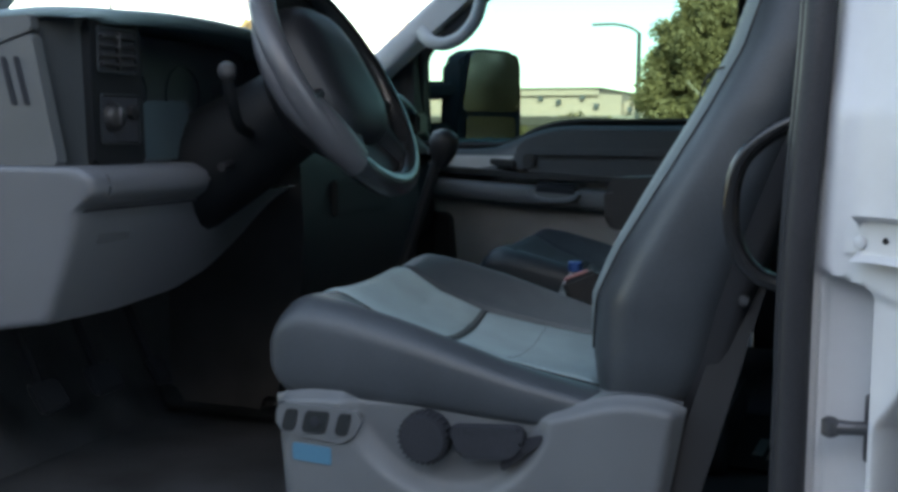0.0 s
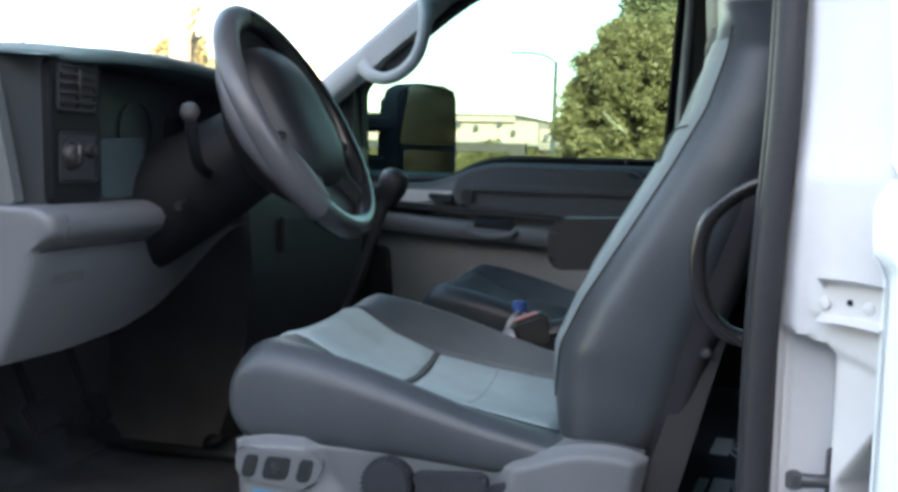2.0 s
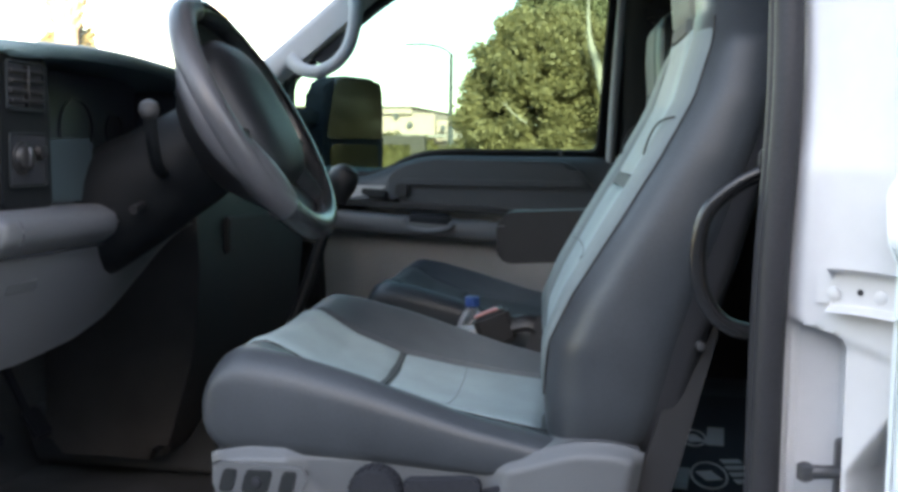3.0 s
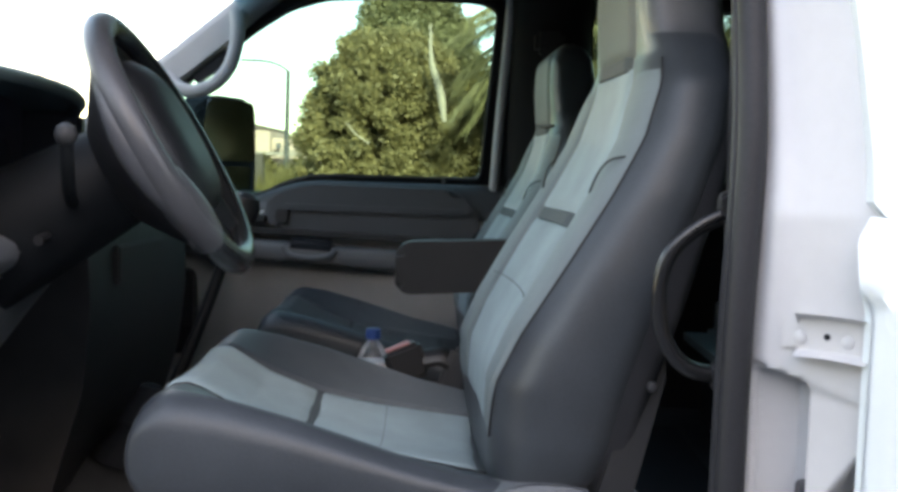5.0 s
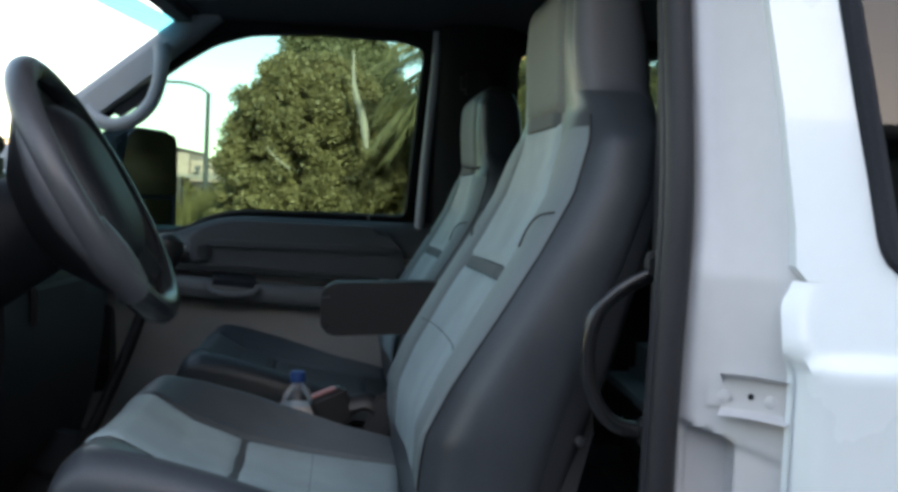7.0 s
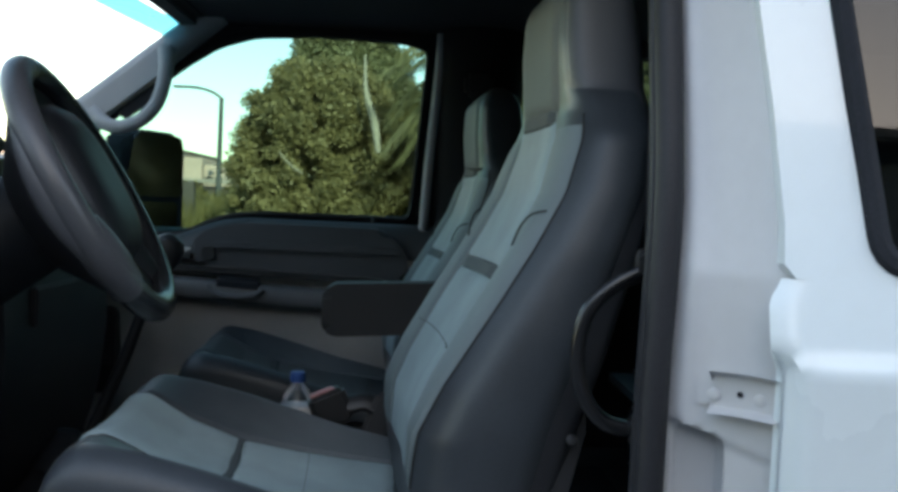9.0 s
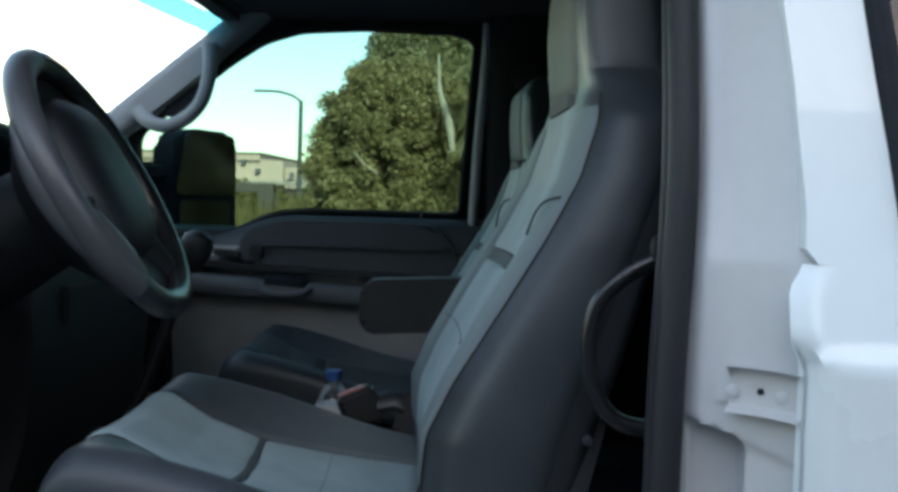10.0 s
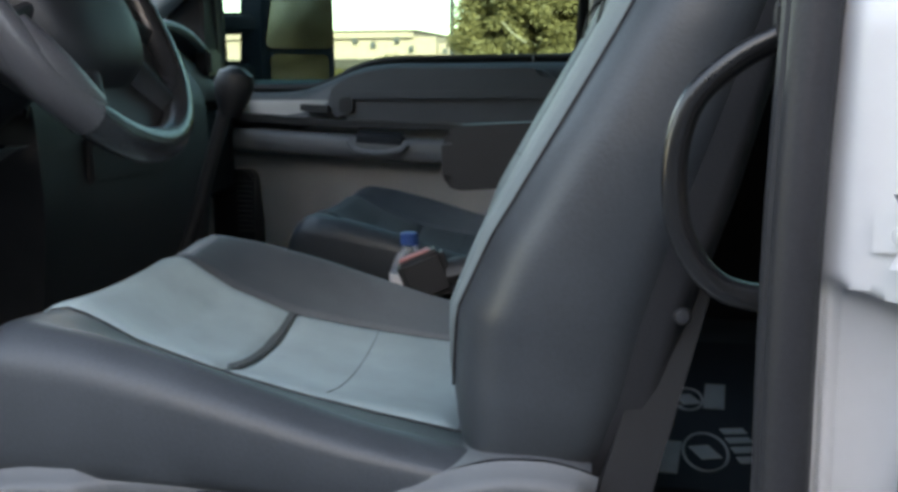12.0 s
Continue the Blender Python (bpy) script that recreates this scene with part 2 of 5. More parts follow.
def box(x0, x1, y0, y1, z0, z1, bevel=0.004, segments=2):
    bm = bmesh.new()
    bmesh.ops.create_cube(bm, size=1.0)
    for v in bm.verts:
        v.co = Vector(((x0 + x1) / 2 + v.co.x * (x1 - x0), (y0 + y1) / 2 + v.co.y * (y1 - y0), (z0 + z1) / 2 + v.co.z * (z1 - z0)))
    if bevel:
        bmesh.ops.bevel(bm, geom=bm.edges[:], offset=min(bevel, 0.45 * min(x1 - x0, y1 - y0, z1 - z0)), segments=segments, affect="EDGES")
    return bm


def turned(bm, m):
    bmesh.ops.transform(bm, matrix=m, verts=bm.verts[:])
    return bm


def prism(poly, axis, a, b, bevel=0.003, segments=2):
    """A polygon of (p, q) pulled out along an axis: y takes (x, z), x takes (y, z), z takes (x, y)."""
    bm = bmesh.new()

    def put(p, q, d):
        return {"y": (p, d, q), "x": (d, p, q), "z": (p, q, d)}[axis]

    n = len(poly)
    lo = [bm.verts.new(put(*p, a)) for p in poly]
    hi = [bm.verts.new(put(*p, b)) for p in poly]
    bm.faces.new(lo)
    bm.faces.new(hi[::-1])
    for i in range(n):
        bm.faces.new((lo[i], lo[(i + 1) % n], hi[(i + 1) % n], hi[i]))
    if bevel:
        rim = [e for e in bm.edges if (e.verts[0] in lo) == (e.verts[1] in lo)]
        bmesh.ops.bevel(bm, geom=rim, offset=bevel, segments=segments, affect="EDGES")
    return bm


def rounded(poly, r, n=5):
    """The polygon with its corners rounded."""
    out = []
    for i, p in enumerate(poly):
        p, a, b = Vector(p), Vector(poly[i - 1]), Vector(poly[(i + 1) % len(poly)])
        ra = min(r, (a - p).length * 0.45, (b - p).length * 0.45)
        s, e = p + (a - p).normalized() * ra, p + (b - p).normalized() * ra
        for k in range(n + 1):
            t = k / n
            out.append(tuple((1 - t) ** 2 * s + 2 * t * (1 - t) * p + t * t * e))
    return out


def smooth_path(points, n=8):
    """A Catmull-Rom line through the points."""
    pts = [Vector(p) for p in points]
    pts = [2 * pts[0] - pts[1]] + pts + [2 * pts[-1] - pts[-2]]
    out = []
    for i in range(1, len(pts) - 2):
        a, b, c, d = pts[i - 1 : i + 3]
        for k in range(n):
            t = k / n
            out.append(0.5 * ((2 * b) + (c - a) * t + (2 * a - 5 * b + 4 * c - d) * t * t + (3 * b - a - 3 * c + d) * t ** 3))
    return out + [pts[-2]]


def tube(points, radius, n=12, flat=1.0, loop=False):
    """A round bar along points; radius may be a list; flat squashes it."""
    pts = [Vector(p) for p in points]
    rs = list(radius) if isinstance(radius, (list, tuple)) else [radius] * len(pts)
    verts, faces, side = [], [], None
    for i, p in enumerate(pts):
        if loop:
            d = (pts[(i + 1) % len(pts)] - pts[i - 1]).normalized()
        else:
            d = (pts[min(i + 1, len(pts) - 1)] - pts[max(i - 1, 0)]).normalized()
        if side is None:
            side = d.orthogonal().normalized()
        side = (side - d * side.dot(d)).normalized()
        up = d.cross(side)
        for k in range(n):
            a = 2 * math.pi * k / n
            verts.append(p + (side * math.cos(a) + up * math.sin(a) * flat) * rs[i])
    rows = len(pts)
    for i in range(rows if loop else rows - 1):
        for k in range(n):
            j = (i + 1) % rows
            faces.append((i * n + k, i * n + (k + 1) % n, j * n + (k + 1) % n, j * n + k))
    if not loop:
        faces += [tuple(range(n)), tuple((rows - 1) * n + k for k in range(n))]
    return verts, faces


def lathe(profile, n=24, m=Matrix()):
    """A turned body about the z axis of m, from (radius, height) pairs."""
    verts, faces = [], []
    for r, h in profile:
        for k in range(n):
            a = 2 * math.pi * k / n
            verts.append(m @ Vector((max(r, 1e-4) * math.cos(a), max(r, 1e-4) * math.sin(a), h)))
    for i in range(len(profile) - 1):
        for k in range(n):
            faces.append((i * n + k, i * n + (k + 1) % n, (i + 1) * n + (k + 1) % n, (i + 1) * n + k))
    faces += [tuple(range(n)), tuple((len(profile) - 1) * n + k for k in range(n))]
    return verts, faces


def loft(rings, cap=True):
    n = len(rings[0])
    verts = [p for ring in rings for p in ring]
    faces = [(i * n + k, i * n + (k + 1) % n, (i + 1) * n + (k + 1) % n, (i + 1) * n + k) for i in range(len(rings) - 1) for k in range(n)]
    if cap:
        faces += [tuple(range(n)), tuple((len(rings) - 1) * n + k for k in range(n))]
    return verts, faces


def sheet(f, nu, nv):
    """A surface from f(u, v), u and v from 0 to 1."""
    verts = [f(i / nu, j / nv) for i in range(nu + 1) for j in range(nv + 1)]
    faces = [(i * (nv + 1) + j, (i + 1) * (nv + 1) + j, (i + 1) * (nv + 1) + j + 1, i * (nv + 1) + j + 1) for i in range(nu) for j in range(nv)]
    return verts, faces


def around(poly, centre, n):
    """n points of a closed polygon (in the plane), at even angles about the centre."""
    out = []
    for k in range(n):
        a = 2 * math.pi * k / n
        d, best = Vector((math.cos(a), math.sin(a))), None
        for i in range(len(poly)):
            p, q = Vector(poly[i - 1]) - Vector(centre), Vector(poly[i]) - Vector(centre)
            e = q - p
            den = d.x * e.y - d.y * e.x
            if abs(den) < 1e-12:
                continue
            t = (p.x * e.y - p.y * e.x) / den
            s = (p.x * d.y - p.y * d.x) / den
            if t > 0 and -1e-9 <= s <= 1 + 1e-9 and (best is None or t > best):
                best = t
        out.append(Vector(centre) + d * best)
    return out


def pierced(outer, hole, y_in, y_out, n=160):
    """A wall in the xz plane with a hole through it; y_in and y_out give y at a height."""
    c = (sum(p[0] for p in hole) / len(hole), sum(p[1] for p in hole) / len(hole))
    o, h = around(outer, c, n), around(hole, c, n)
    rings = [[(p.x, y(p.y), p.y) for p in loop] for loop, y in ((o, y_in), (h, y_in), (h, y_out), (o, y_out))]
    rings.append(rings[0])
    return loft(rings, cap=False)


def pane(hole, y_of, n=96, thick=0.004):
    c = (sum(p[0] for p in hole) / len(hole), sum(p[1] for p in hole) / len(hole))
    h = around(hole, c, n)
    verts = [(p.x, y_of(p.y), p.y) for p in h] + [(p.x, y_of(p.y) + thick, p.y) for p in h]
    faces = [tuple(range(n)), tuple(range(2 * n - 1, n - 1, -1))] + [(k, (k + 1) % n, n + (k + 1) % n, n + k) for k in range(n)]
    return verts, faces


def line(xs, ys):
    """A smoothed run through (x, y) pairs."""
    gx = np.linspace(xs[0], xs[-1], 200)
    gy = np.interp(gx, xs, ys)
    pad = np.concatenate([2 * gy[0] - gy[10:0:-1], gy, 2 * gy[-1] - gy[-2:-12:-1]])
    gy = np.convolve(pad, np.ones(21) / 21, "valid")
    return lambda x: float(np.interp(x, gx, gy))


def step(a, b, x):
    t = min(1.0, max(0.0, (x - a) / (b - a)))
    return t * t * (3 - 2 * t)


# ---- cab shell ----
FLOOR, ROOF, FAR, MID = 0.80, 1.945, 2.06, 1.03
X_FRONT, X_BACK = -1.62, 1.10


def lean(z):
    """How far the side glass leans inwards at a height."""
    return max(0.0, z - 1.42) * 0.27


floor = part("floor", box(X_FRONT, X_BACK, 0.06, 2.0, FLOOR - 0.05, FLOOR, 0.0), CARPET)
tagged(floor, "black carpeted cab floor", "floor", kind="structure")
part("toe_board", prism([(-1.62, 0.80), (-1.36, 0.80), (-1.58, 1.16), (-1.62, 1.16)], "y", 0.10, 1.94, 0.01), CARPET, floor)
part("tunnel", prism(rounded([(0.80, 0.80), (0.86, 0.90), (1.20, 0.90), (1.26, 0.80)], 0.04), "x", -1.5, -0.2, 0.004), CARPET, floor)
firewall = part("wall_front", box(-1.66, -1.62, 0.06, 2.0, 0.6, 1.40, 0.0), MATTE)
tagged(firewall, "black firewall under the windshield", "wall", kind="structure")
rocker = part("rocker_panel", prism(rounded([(-0.01, 0.62), (-0.01, 0.77), (0.05, 0.795), (0.10, 0.795), (0.10, 0.62)], 0.02), "x", -1.3, 1.1, 0.003), WHITE)
tagged(rocker, "white painted rocker panel under the doorway", "body panel", kind="structure")

chassis = thing("truck_chassis", "dark steel chassis rails carrying the cab", "chassis", kind="structure")
for yy in (0.55, 1.51):
    part("frame_rail", box(-2.7, 3.4, yy - 0.05, yy + 0.05, 0.50, 0.66, 0.01), MATTE, chassis)
for xx in (-0.9, 0.9):
    part("cross_member", box(xx - 0.06, xx + 0.06, 0.12, 1.94, 0.64, 0.752, 0.01), MATTE, chassis)
for xx, yy in ((-2.1, 0.20), (-2.1, 1.86), (2.6, 0.20), (2.6, 1.86)):
    tyre = part("tyre", lathe([(0.22, -0.12), (0.36, -0.125), (0.395, -0.09), (0.40, 0.0), (0.395, 0.09), (0.36, 0.125), (0.22, 0.12)], 36, pose(xx, yy, 0.40, 90, 0, 0)), RUBBER, chassis)
    part("rim", lathe([(0.001, -0.04), (0.10, -0.05), (0.20, -0.08), (0.225, -0.11), (0.225, 0.11), (0.20, 0.08), (0.10, 0.05), (0.001, 0.04)], 28, pose(xx, yy, 0.40, 90, 0, 0)), STEEL, tyre)
for xx in (-2.1, 2.6):
    part("axle", tube([(xx, 0.22, 0.40), (xx, 1.03, 0.42), (xx, 1.84, 0.40)], 0.05, 10), MATTE, chassis)
    for yy in (0.55, 1.51):
        part("spring_block", box(xx - 0.25, xx + 0.25, yy - 0.04, yy + 0.04, 0.40, 0.52, 0.01), MATTE, chassis)

roof = part("ceiling", sheet(lambda u, v: (-0.945 + u * 2.05, 0.14 + v * 1.78, ROOF + 0.03 * math.sin(math.pi * v) * math.sin(math.pi * min(1, u * 1.2 + 0.1))), 24, 24), HEADLINER)
tagged(roof, "dark grey cloth headliner", "ceiling", kind="structure")
roof_skin = part("roof", box(-0.95, 1.12, 0.10, 1.96, 2.0, 2.03, 0.012), WHITE)
tagged(roof_skin, "white painted cab roof", "roof", kind="structure")
header = part("windshield_header", box(-0.985, -0.90, 0.16, 1.90, 1.925, 1.999, 0.02), HEADLINER)
tagged(header, "dark header rail above the windshield", "rail", kind="structure")
for yy, nm in ((0.115, "roof_rail_near"), (1.885, "roof_rail_far")):
    rail = part(nm, box(-0.90, 1.1, yy - 0.025, yy + 0.06, 1.945, 1.999, 0.015), TRIM)
    tagged(rail, "dark trim rail along the roof edge", "rail", kind="structure")

# back wall with its window
hole = rounded([(0.45, 1.45), (1.60, 1.45), (1.55, 1.86), (0.50, 1.86)], 0.06)
v, f = pierced([(0.06, 0.6), (2.0, 0.6), (2.0, 2.0), (0.06, 2.0)], hole, lambda z: 0, lambda z: 0.05)
back = part("wall_back", ([(1.08 + p[1], p[0], p[2]) for p in v], f), TRIM)
tagged(back, "dark trimmed cab back wall", "wall", kind="structure")
v, f = pane(hole, lambda z: 0)
part("pane", ([(1.10 + p[1], p[0], p[2]) for p in v], f), TINTED, back)

# ---- windshield and front pillars ----
W_TOP, W_BOT = (-0.96, 1.93), (-1.60, 1.41)


def shield(u, v):
    """u from the base to the header, v across."""
    x, z = W_BOT[0] + u * (W_TOP[0] - W_BOT[0]), W_BOT[1] + u * (W_TOP[1] - W_BOT[1])
    side = 0.17 + 0.06 * u
    return (x - 0.05 * math.sin(math.pi * v), side + v * (2.06 - 2 * side), z)


windshield = thing("windshield", "clear windshield with a blue shade band", "windshield", kind="structure")
part("pane", sheet(lambda u, v: shield(u * 0.93, v), 6, 16), SHIELD, windshield)
part("shade_band", sheet(lambda u, v: shield(0.93 + u * 0.07, v), 3, 16), SHADE_BAND, windshield, "blue tinted shade band")
for o in windshield.children:
    o.visible_shadow = False


def a_pillar(sign, name, label):
    """Front pillar trim: a flattened bar that follows the windshield's edge."""
    rings = []
    for k in range(15):
        u = 1.09 * k / 14
        x, z = -1.452 + u * 0.54, 1.488 + u * 0.435
        wide, deep, out = (0.0395 if sign > 0 else 0.058) - 0.004 * u, 0.05, 0.0085 if sign > 0 else 0.0
        ring = []
        for j in range(16):
            a = 2 * math.pi * j / 16
            p, q = math.copysign(abs(math.cos(a)) ** 0.6, math.cos(a)), math.copysign(abs(math.sin(a)) ** 0.6, math.sin(a))
            yy = 1.865 - 0.02 * u + deep * q
            ring.append((x + 0.63 * (wide * p - out), yy if sign > 0 else 2.105 - yy, z - 0.78 * (wide * p - out)))
        rings.append(ring)
    ob = part(name, loft(rings), PILLAR)
    return tagged(ob, label, "pillar", kind="structure")


pillar_far = a_pillar(1, "a_pillar_far", "light grey trim on the windshield pillar")
a_pillar(-1, "a_pillar_near", "grey trim on the windshield pillar by the wheel")
part("glass_edge", tube([(-1.497, 1.862, 1.499), (-1.207, 1.845, 1.733), (-0.942, 1.83, 1.947)], 0.006, 8), BLACK, pillar_far)
grab = thing("grab_handle", "light grey looped grab handle on the pillar", "grab handle")
loop = smooth_path([(-1.178, 1.790, 1.680), (-1.145, 1.772, 1.654), (-1.100, 1.766, 1.645), (-1.050, 1.766, 1.665), (-1.012, 1.766, 1.706), (-0.995, 1.768, 1.756), (-0.989, 1.773, 1.810), (-0.992, 1.786, 1.855)], 6)
part("grip", tube(loop, [0.0165 + 0.006 * abs(k / (len(loop) - 1) * 2 - 1) ** 4 for k in range(len(loop))], 14, 1.2), PILLAR, grab)
plate = rounded([(-1.208, 1.690), (-1.192, 1.712), (-0.990, 1.876), (-0.972, 1.858), (-0.984, 1.805), (-1.032, 1.770), (-1.118, 1.700), (-1.160, 1.668), (-1.190, 1.670)], 0.014)
part("mount", prism(plate, "y", 1.776, 1.830, 0.007, 3), PILLAR, grab, "flat light grey mounting plate")
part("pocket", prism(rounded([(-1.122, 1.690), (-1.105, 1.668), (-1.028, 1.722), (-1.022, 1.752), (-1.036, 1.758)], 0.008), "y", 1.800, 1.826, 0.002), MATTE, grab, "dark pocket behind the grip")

# ---- rear bench ----
bench = thing("rear_bench", "grey-blue cloth rear bench seat", "bench seat")
part("seat_cushion", box(0.22, 0.75, 0.22, 1.86, 0.95, 1.13, 0.08, 7), BOLSTER, bench)
part("backrest", turned(box(-0.08, 0.08, 0.22, 1.86, 0.0, 0.60, 0.05, 4), pose(0.80, 0, 1.08, 0, 12, 0)), BOLSTER, bench)
part("base", box(0.28, 0.75, 0.26, 1.82, FLOOR, 0.96, 0.01), MATTE, bench)

# ---- far side behind the passenger door ----
rear_hole = rounded([(-0.03, 1.45), (0.80, 1.45), (0.76, 1.905), (-0.045, 1.905)], 0.05)
side_in = lambda z: 1.985 - lean(z)
side_out = lambda z: 2.05 - lean(z)
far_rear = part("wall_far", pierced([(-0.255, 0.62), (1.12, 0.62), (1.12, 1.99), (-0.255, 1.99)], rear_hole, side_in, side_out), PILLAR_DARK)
tagged(far_rear, "dark trimmed side of the rear cab", "wall", kind="structure")
rg = part("pane", pane(rear_hole, lambda z: 2.02 - lean(z)), GLASS, far_rear)
rg.visible_shadow = False
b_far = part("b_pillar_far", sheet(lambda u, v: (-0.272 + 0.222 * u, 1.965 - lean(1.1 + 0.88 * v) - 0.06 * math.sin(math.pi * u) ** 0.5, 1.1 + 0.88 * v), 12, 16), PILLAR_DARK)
tagged(b_far, "dark grey trim on the middle pillar", "pillar", kind="structure")
belt_far = thing("seat_belt", "black seat belt on the far middle pillar", "seat belt")
part("webbing", sheet(lambda u, v: (-0.19 + 0.05 * u + 0.05 * (1 - v), 1.88 - lean(1.15 + 0.65 * v) - 0.03, 1.15 + 0.65 * v), 2, 12), BLACK, belt_far)
part("guide", box(-0.205, -0.125, 1.75, 1.80, 1.77, 1.83, 0.012), BLACK, belt_far)

# ---- passenger door ----
door = thing("passenger_door", "closed passenger door with dark upper trim and taupe lower panel", "car door")
WIN = [(-0.335, 1.432), (-0.30, 1.90), (-0.36, 1.918), (-0.60, 1.925), (-0.78, 1.915), (-0.88, 1.885), (-0.97, 1.83), (-1.245, 1.63), (-1.265, 1.36), (-1.0, 1.362), (-0.955, 1.375), (-0.90, 1.405), (-0.84, 1.425), (-0.76, 1.432)]
WIN = rounded(WIN, 0.03)
d_in = lambda z: 2.0 - lean(z)
d_out = lambda z: 2.06 - lean(z)
part("door_frame", pierced([(-0.262, 1.30), (-0.262, 1.945), (-0.92, 1.945), (-1.40, 1.62), (-1.40, 1.30)], WIN, d_in, d_out, 220), FRAME, door)
part("window_pane", pane(WIN, lambda z: 2.035 - lean(z), 120), GLASS, door).visible_shadow = False
part("window_seal", tube([(p[0], d_in(p[1]) - 0.003, p[1]) for p in WIN], 0.008, 8, loop=True), RUBBER, door)
part("edge_trim", tube(smooth_path([(-0.298, 1.950, 1.40), (-0.288, 1.910, 1.60), (-0.272, 1.848, 1.84), (-0.270, 1.830, 1.94)], 6), 0.013, 10), EDGE, door)
part("sail_panel", prism(rounded([(-1.42, 1.30), (-1.255, 1.30), (-1.25, 1.66), (-1.42, 1.56)], 0.02), "y", 1.90, 1.995, 0.008), FRAME, door)
part("outer_skin", box(-1.40, -0.262, 2.05, 2.08, 0.62, 1.38, 0.01), WHITE, door)


SILL = line([-1.40, -1.05, -0.98, -0.90, -0.82, -0.26], [1.345, 1.345, 1.358, 1.398, 1.416, 1.416])
part("sill_trim", sheet(lambda u, v: (-1.40 + 1.135 * u, 1.905 + 0.095 * v - 0.012 * math.sin(math.pi * v), SILL(-1.40 + 1.135 * u) - 0.10 * (1 - v) ** 3 + 0.004), 60, 10), DOOR_UP, door)
part("inner_skin", sheet(lambda u, v: (-1.40 + 1.135 * u, 1.915 + 0.05 * step(0.2, 0.8, v), 1.33 - 0.53 * v), 20, 20), DOOR_LOW, door, "taupe lower door panel")
UP = rounded([(-0.90, 1.275), (-0.33, 1.262), (-0.335, 1.33), (-0.40, 1.405), (-0.80, 1.408), (-0.90, 1.38), (-0.945, 1.33)], 0.06)
part("upper_panel", prism(UP, "y", 1.885, 1.95, 0.012, 3), DOOR_UP, door, "dark padded upper door panel")
part("upper_ledge", prism(rounded([(-0.88, 1.335), (-0.36, 1.335), (-0.36, 1.352), (-0.88, 1.352)], 0.008), "y", 1.872, 1.90, 0.006), DOOR_UP, door)


def arm(u, v):
    """The armrest bar: v runs round its section."""
    x = -1.36 + 0.98 * u
    z = 1.262 - 0.035 * u + 0.02 * (1 - u) ** 3
    a = 2 * math.pi * v
    p, q = math.copysign(abs(math.cos(a)) ** 0.5, math.cos(a)), math.copysign(abs(math.sin(a)) ** 0.6, math.sin(a))
    return (x, 1.90 - 0.045 * p * (0.8 + 0.4 * math.sin(math.pi * min(1, u * 1.1))), z - 0.03 + 0.032 * q)


part("armrest", sheet(arm, 30, 24), ARM_TRIM, door, "padded armrest")
part("switch_strip", prism(rounded([(-1.36, 1.312), (-0.92, 1.285), (-0.40, 1.268), (-0.40, 1.255), (-0.92, 1.268), (-1.36, 1.292)], 0.006), "y", 1.862, 1.93, 0.004), BLACK, door)
part("handle_cup", turned(box(-0.07, 0.07, -0.012, 0.02, -0.024, 0.02, 0.014, 3), pose(-0.795, 1.858, 1.238, 0, 3, 0)), MATTE, door, "recessed dark pull cup")
part("cup_lip", tube(smooth_path([(-0.87, 1.85, 1.235), (-0.85, 1.842, 1.212), (-0.795, 1.838, 1.205), (-0.745, 1.842, 1.212), (-0.725, 1.85, 1.228)], 5), 0.009, 8), ARM_TRIM, door)
part("release_handle", prism(rounded([(-0.90, 1.30), (-0.865, 1.30), (-0.865, 1.34), (-0.90, 1.335)], 0.008), "y", 1.872, 1.90, 0.004), BLACK, door, "black inside door release")
part("switch", prism(rounded([(-1.0, 1.305), (-0.93, 1.30), (-0.93, 1.318), (-1.0, 1.322)], 0.004), "y", 1.875, 1.91, 0.003), BLACK, door)
part("lock_button", lathe([(0.006, 0), (0.007, 0.018), (0.004, 0.024)], 10, pose(-0.439, 1.985, 1.412)), BLACK, door)
speaker = part("speaker_grille", prism(rounded([(-1.24, 0.92), (-1.13, 0.92), (-1.13, 1.16), (-1.24, 1.16)], 0.03), "y", 1.885, 1.95, 0.006), BLACK, door)
for k in range(11):
    part("slat", box(-1.175, -1.135, 1.879, 1.887, 1.0 + 0.0125 * k, 1.006 + 0.0125 * k, 0.0015, 1), TRIM, speaker)

# ---- far mirror ----
mirror = thing("side_mirror", "black towing mirror with twin glasses on arms", "side mirror")


def turn_back(ob):
    """Swings a piece of the mirror head about its middle until its glass faces rearwards."""
    for vtx in ob.data.vertices:
        s, d, z = (vtx.co.x + 1.14) * 1.26, vtx.co.y - 2.285, vtx.co.z
        vtx.co = (-1.14 + 0.5 * s - 0.866 * d, 2.31 + 0.866 * s + 0.5 * d, z)
    return ob


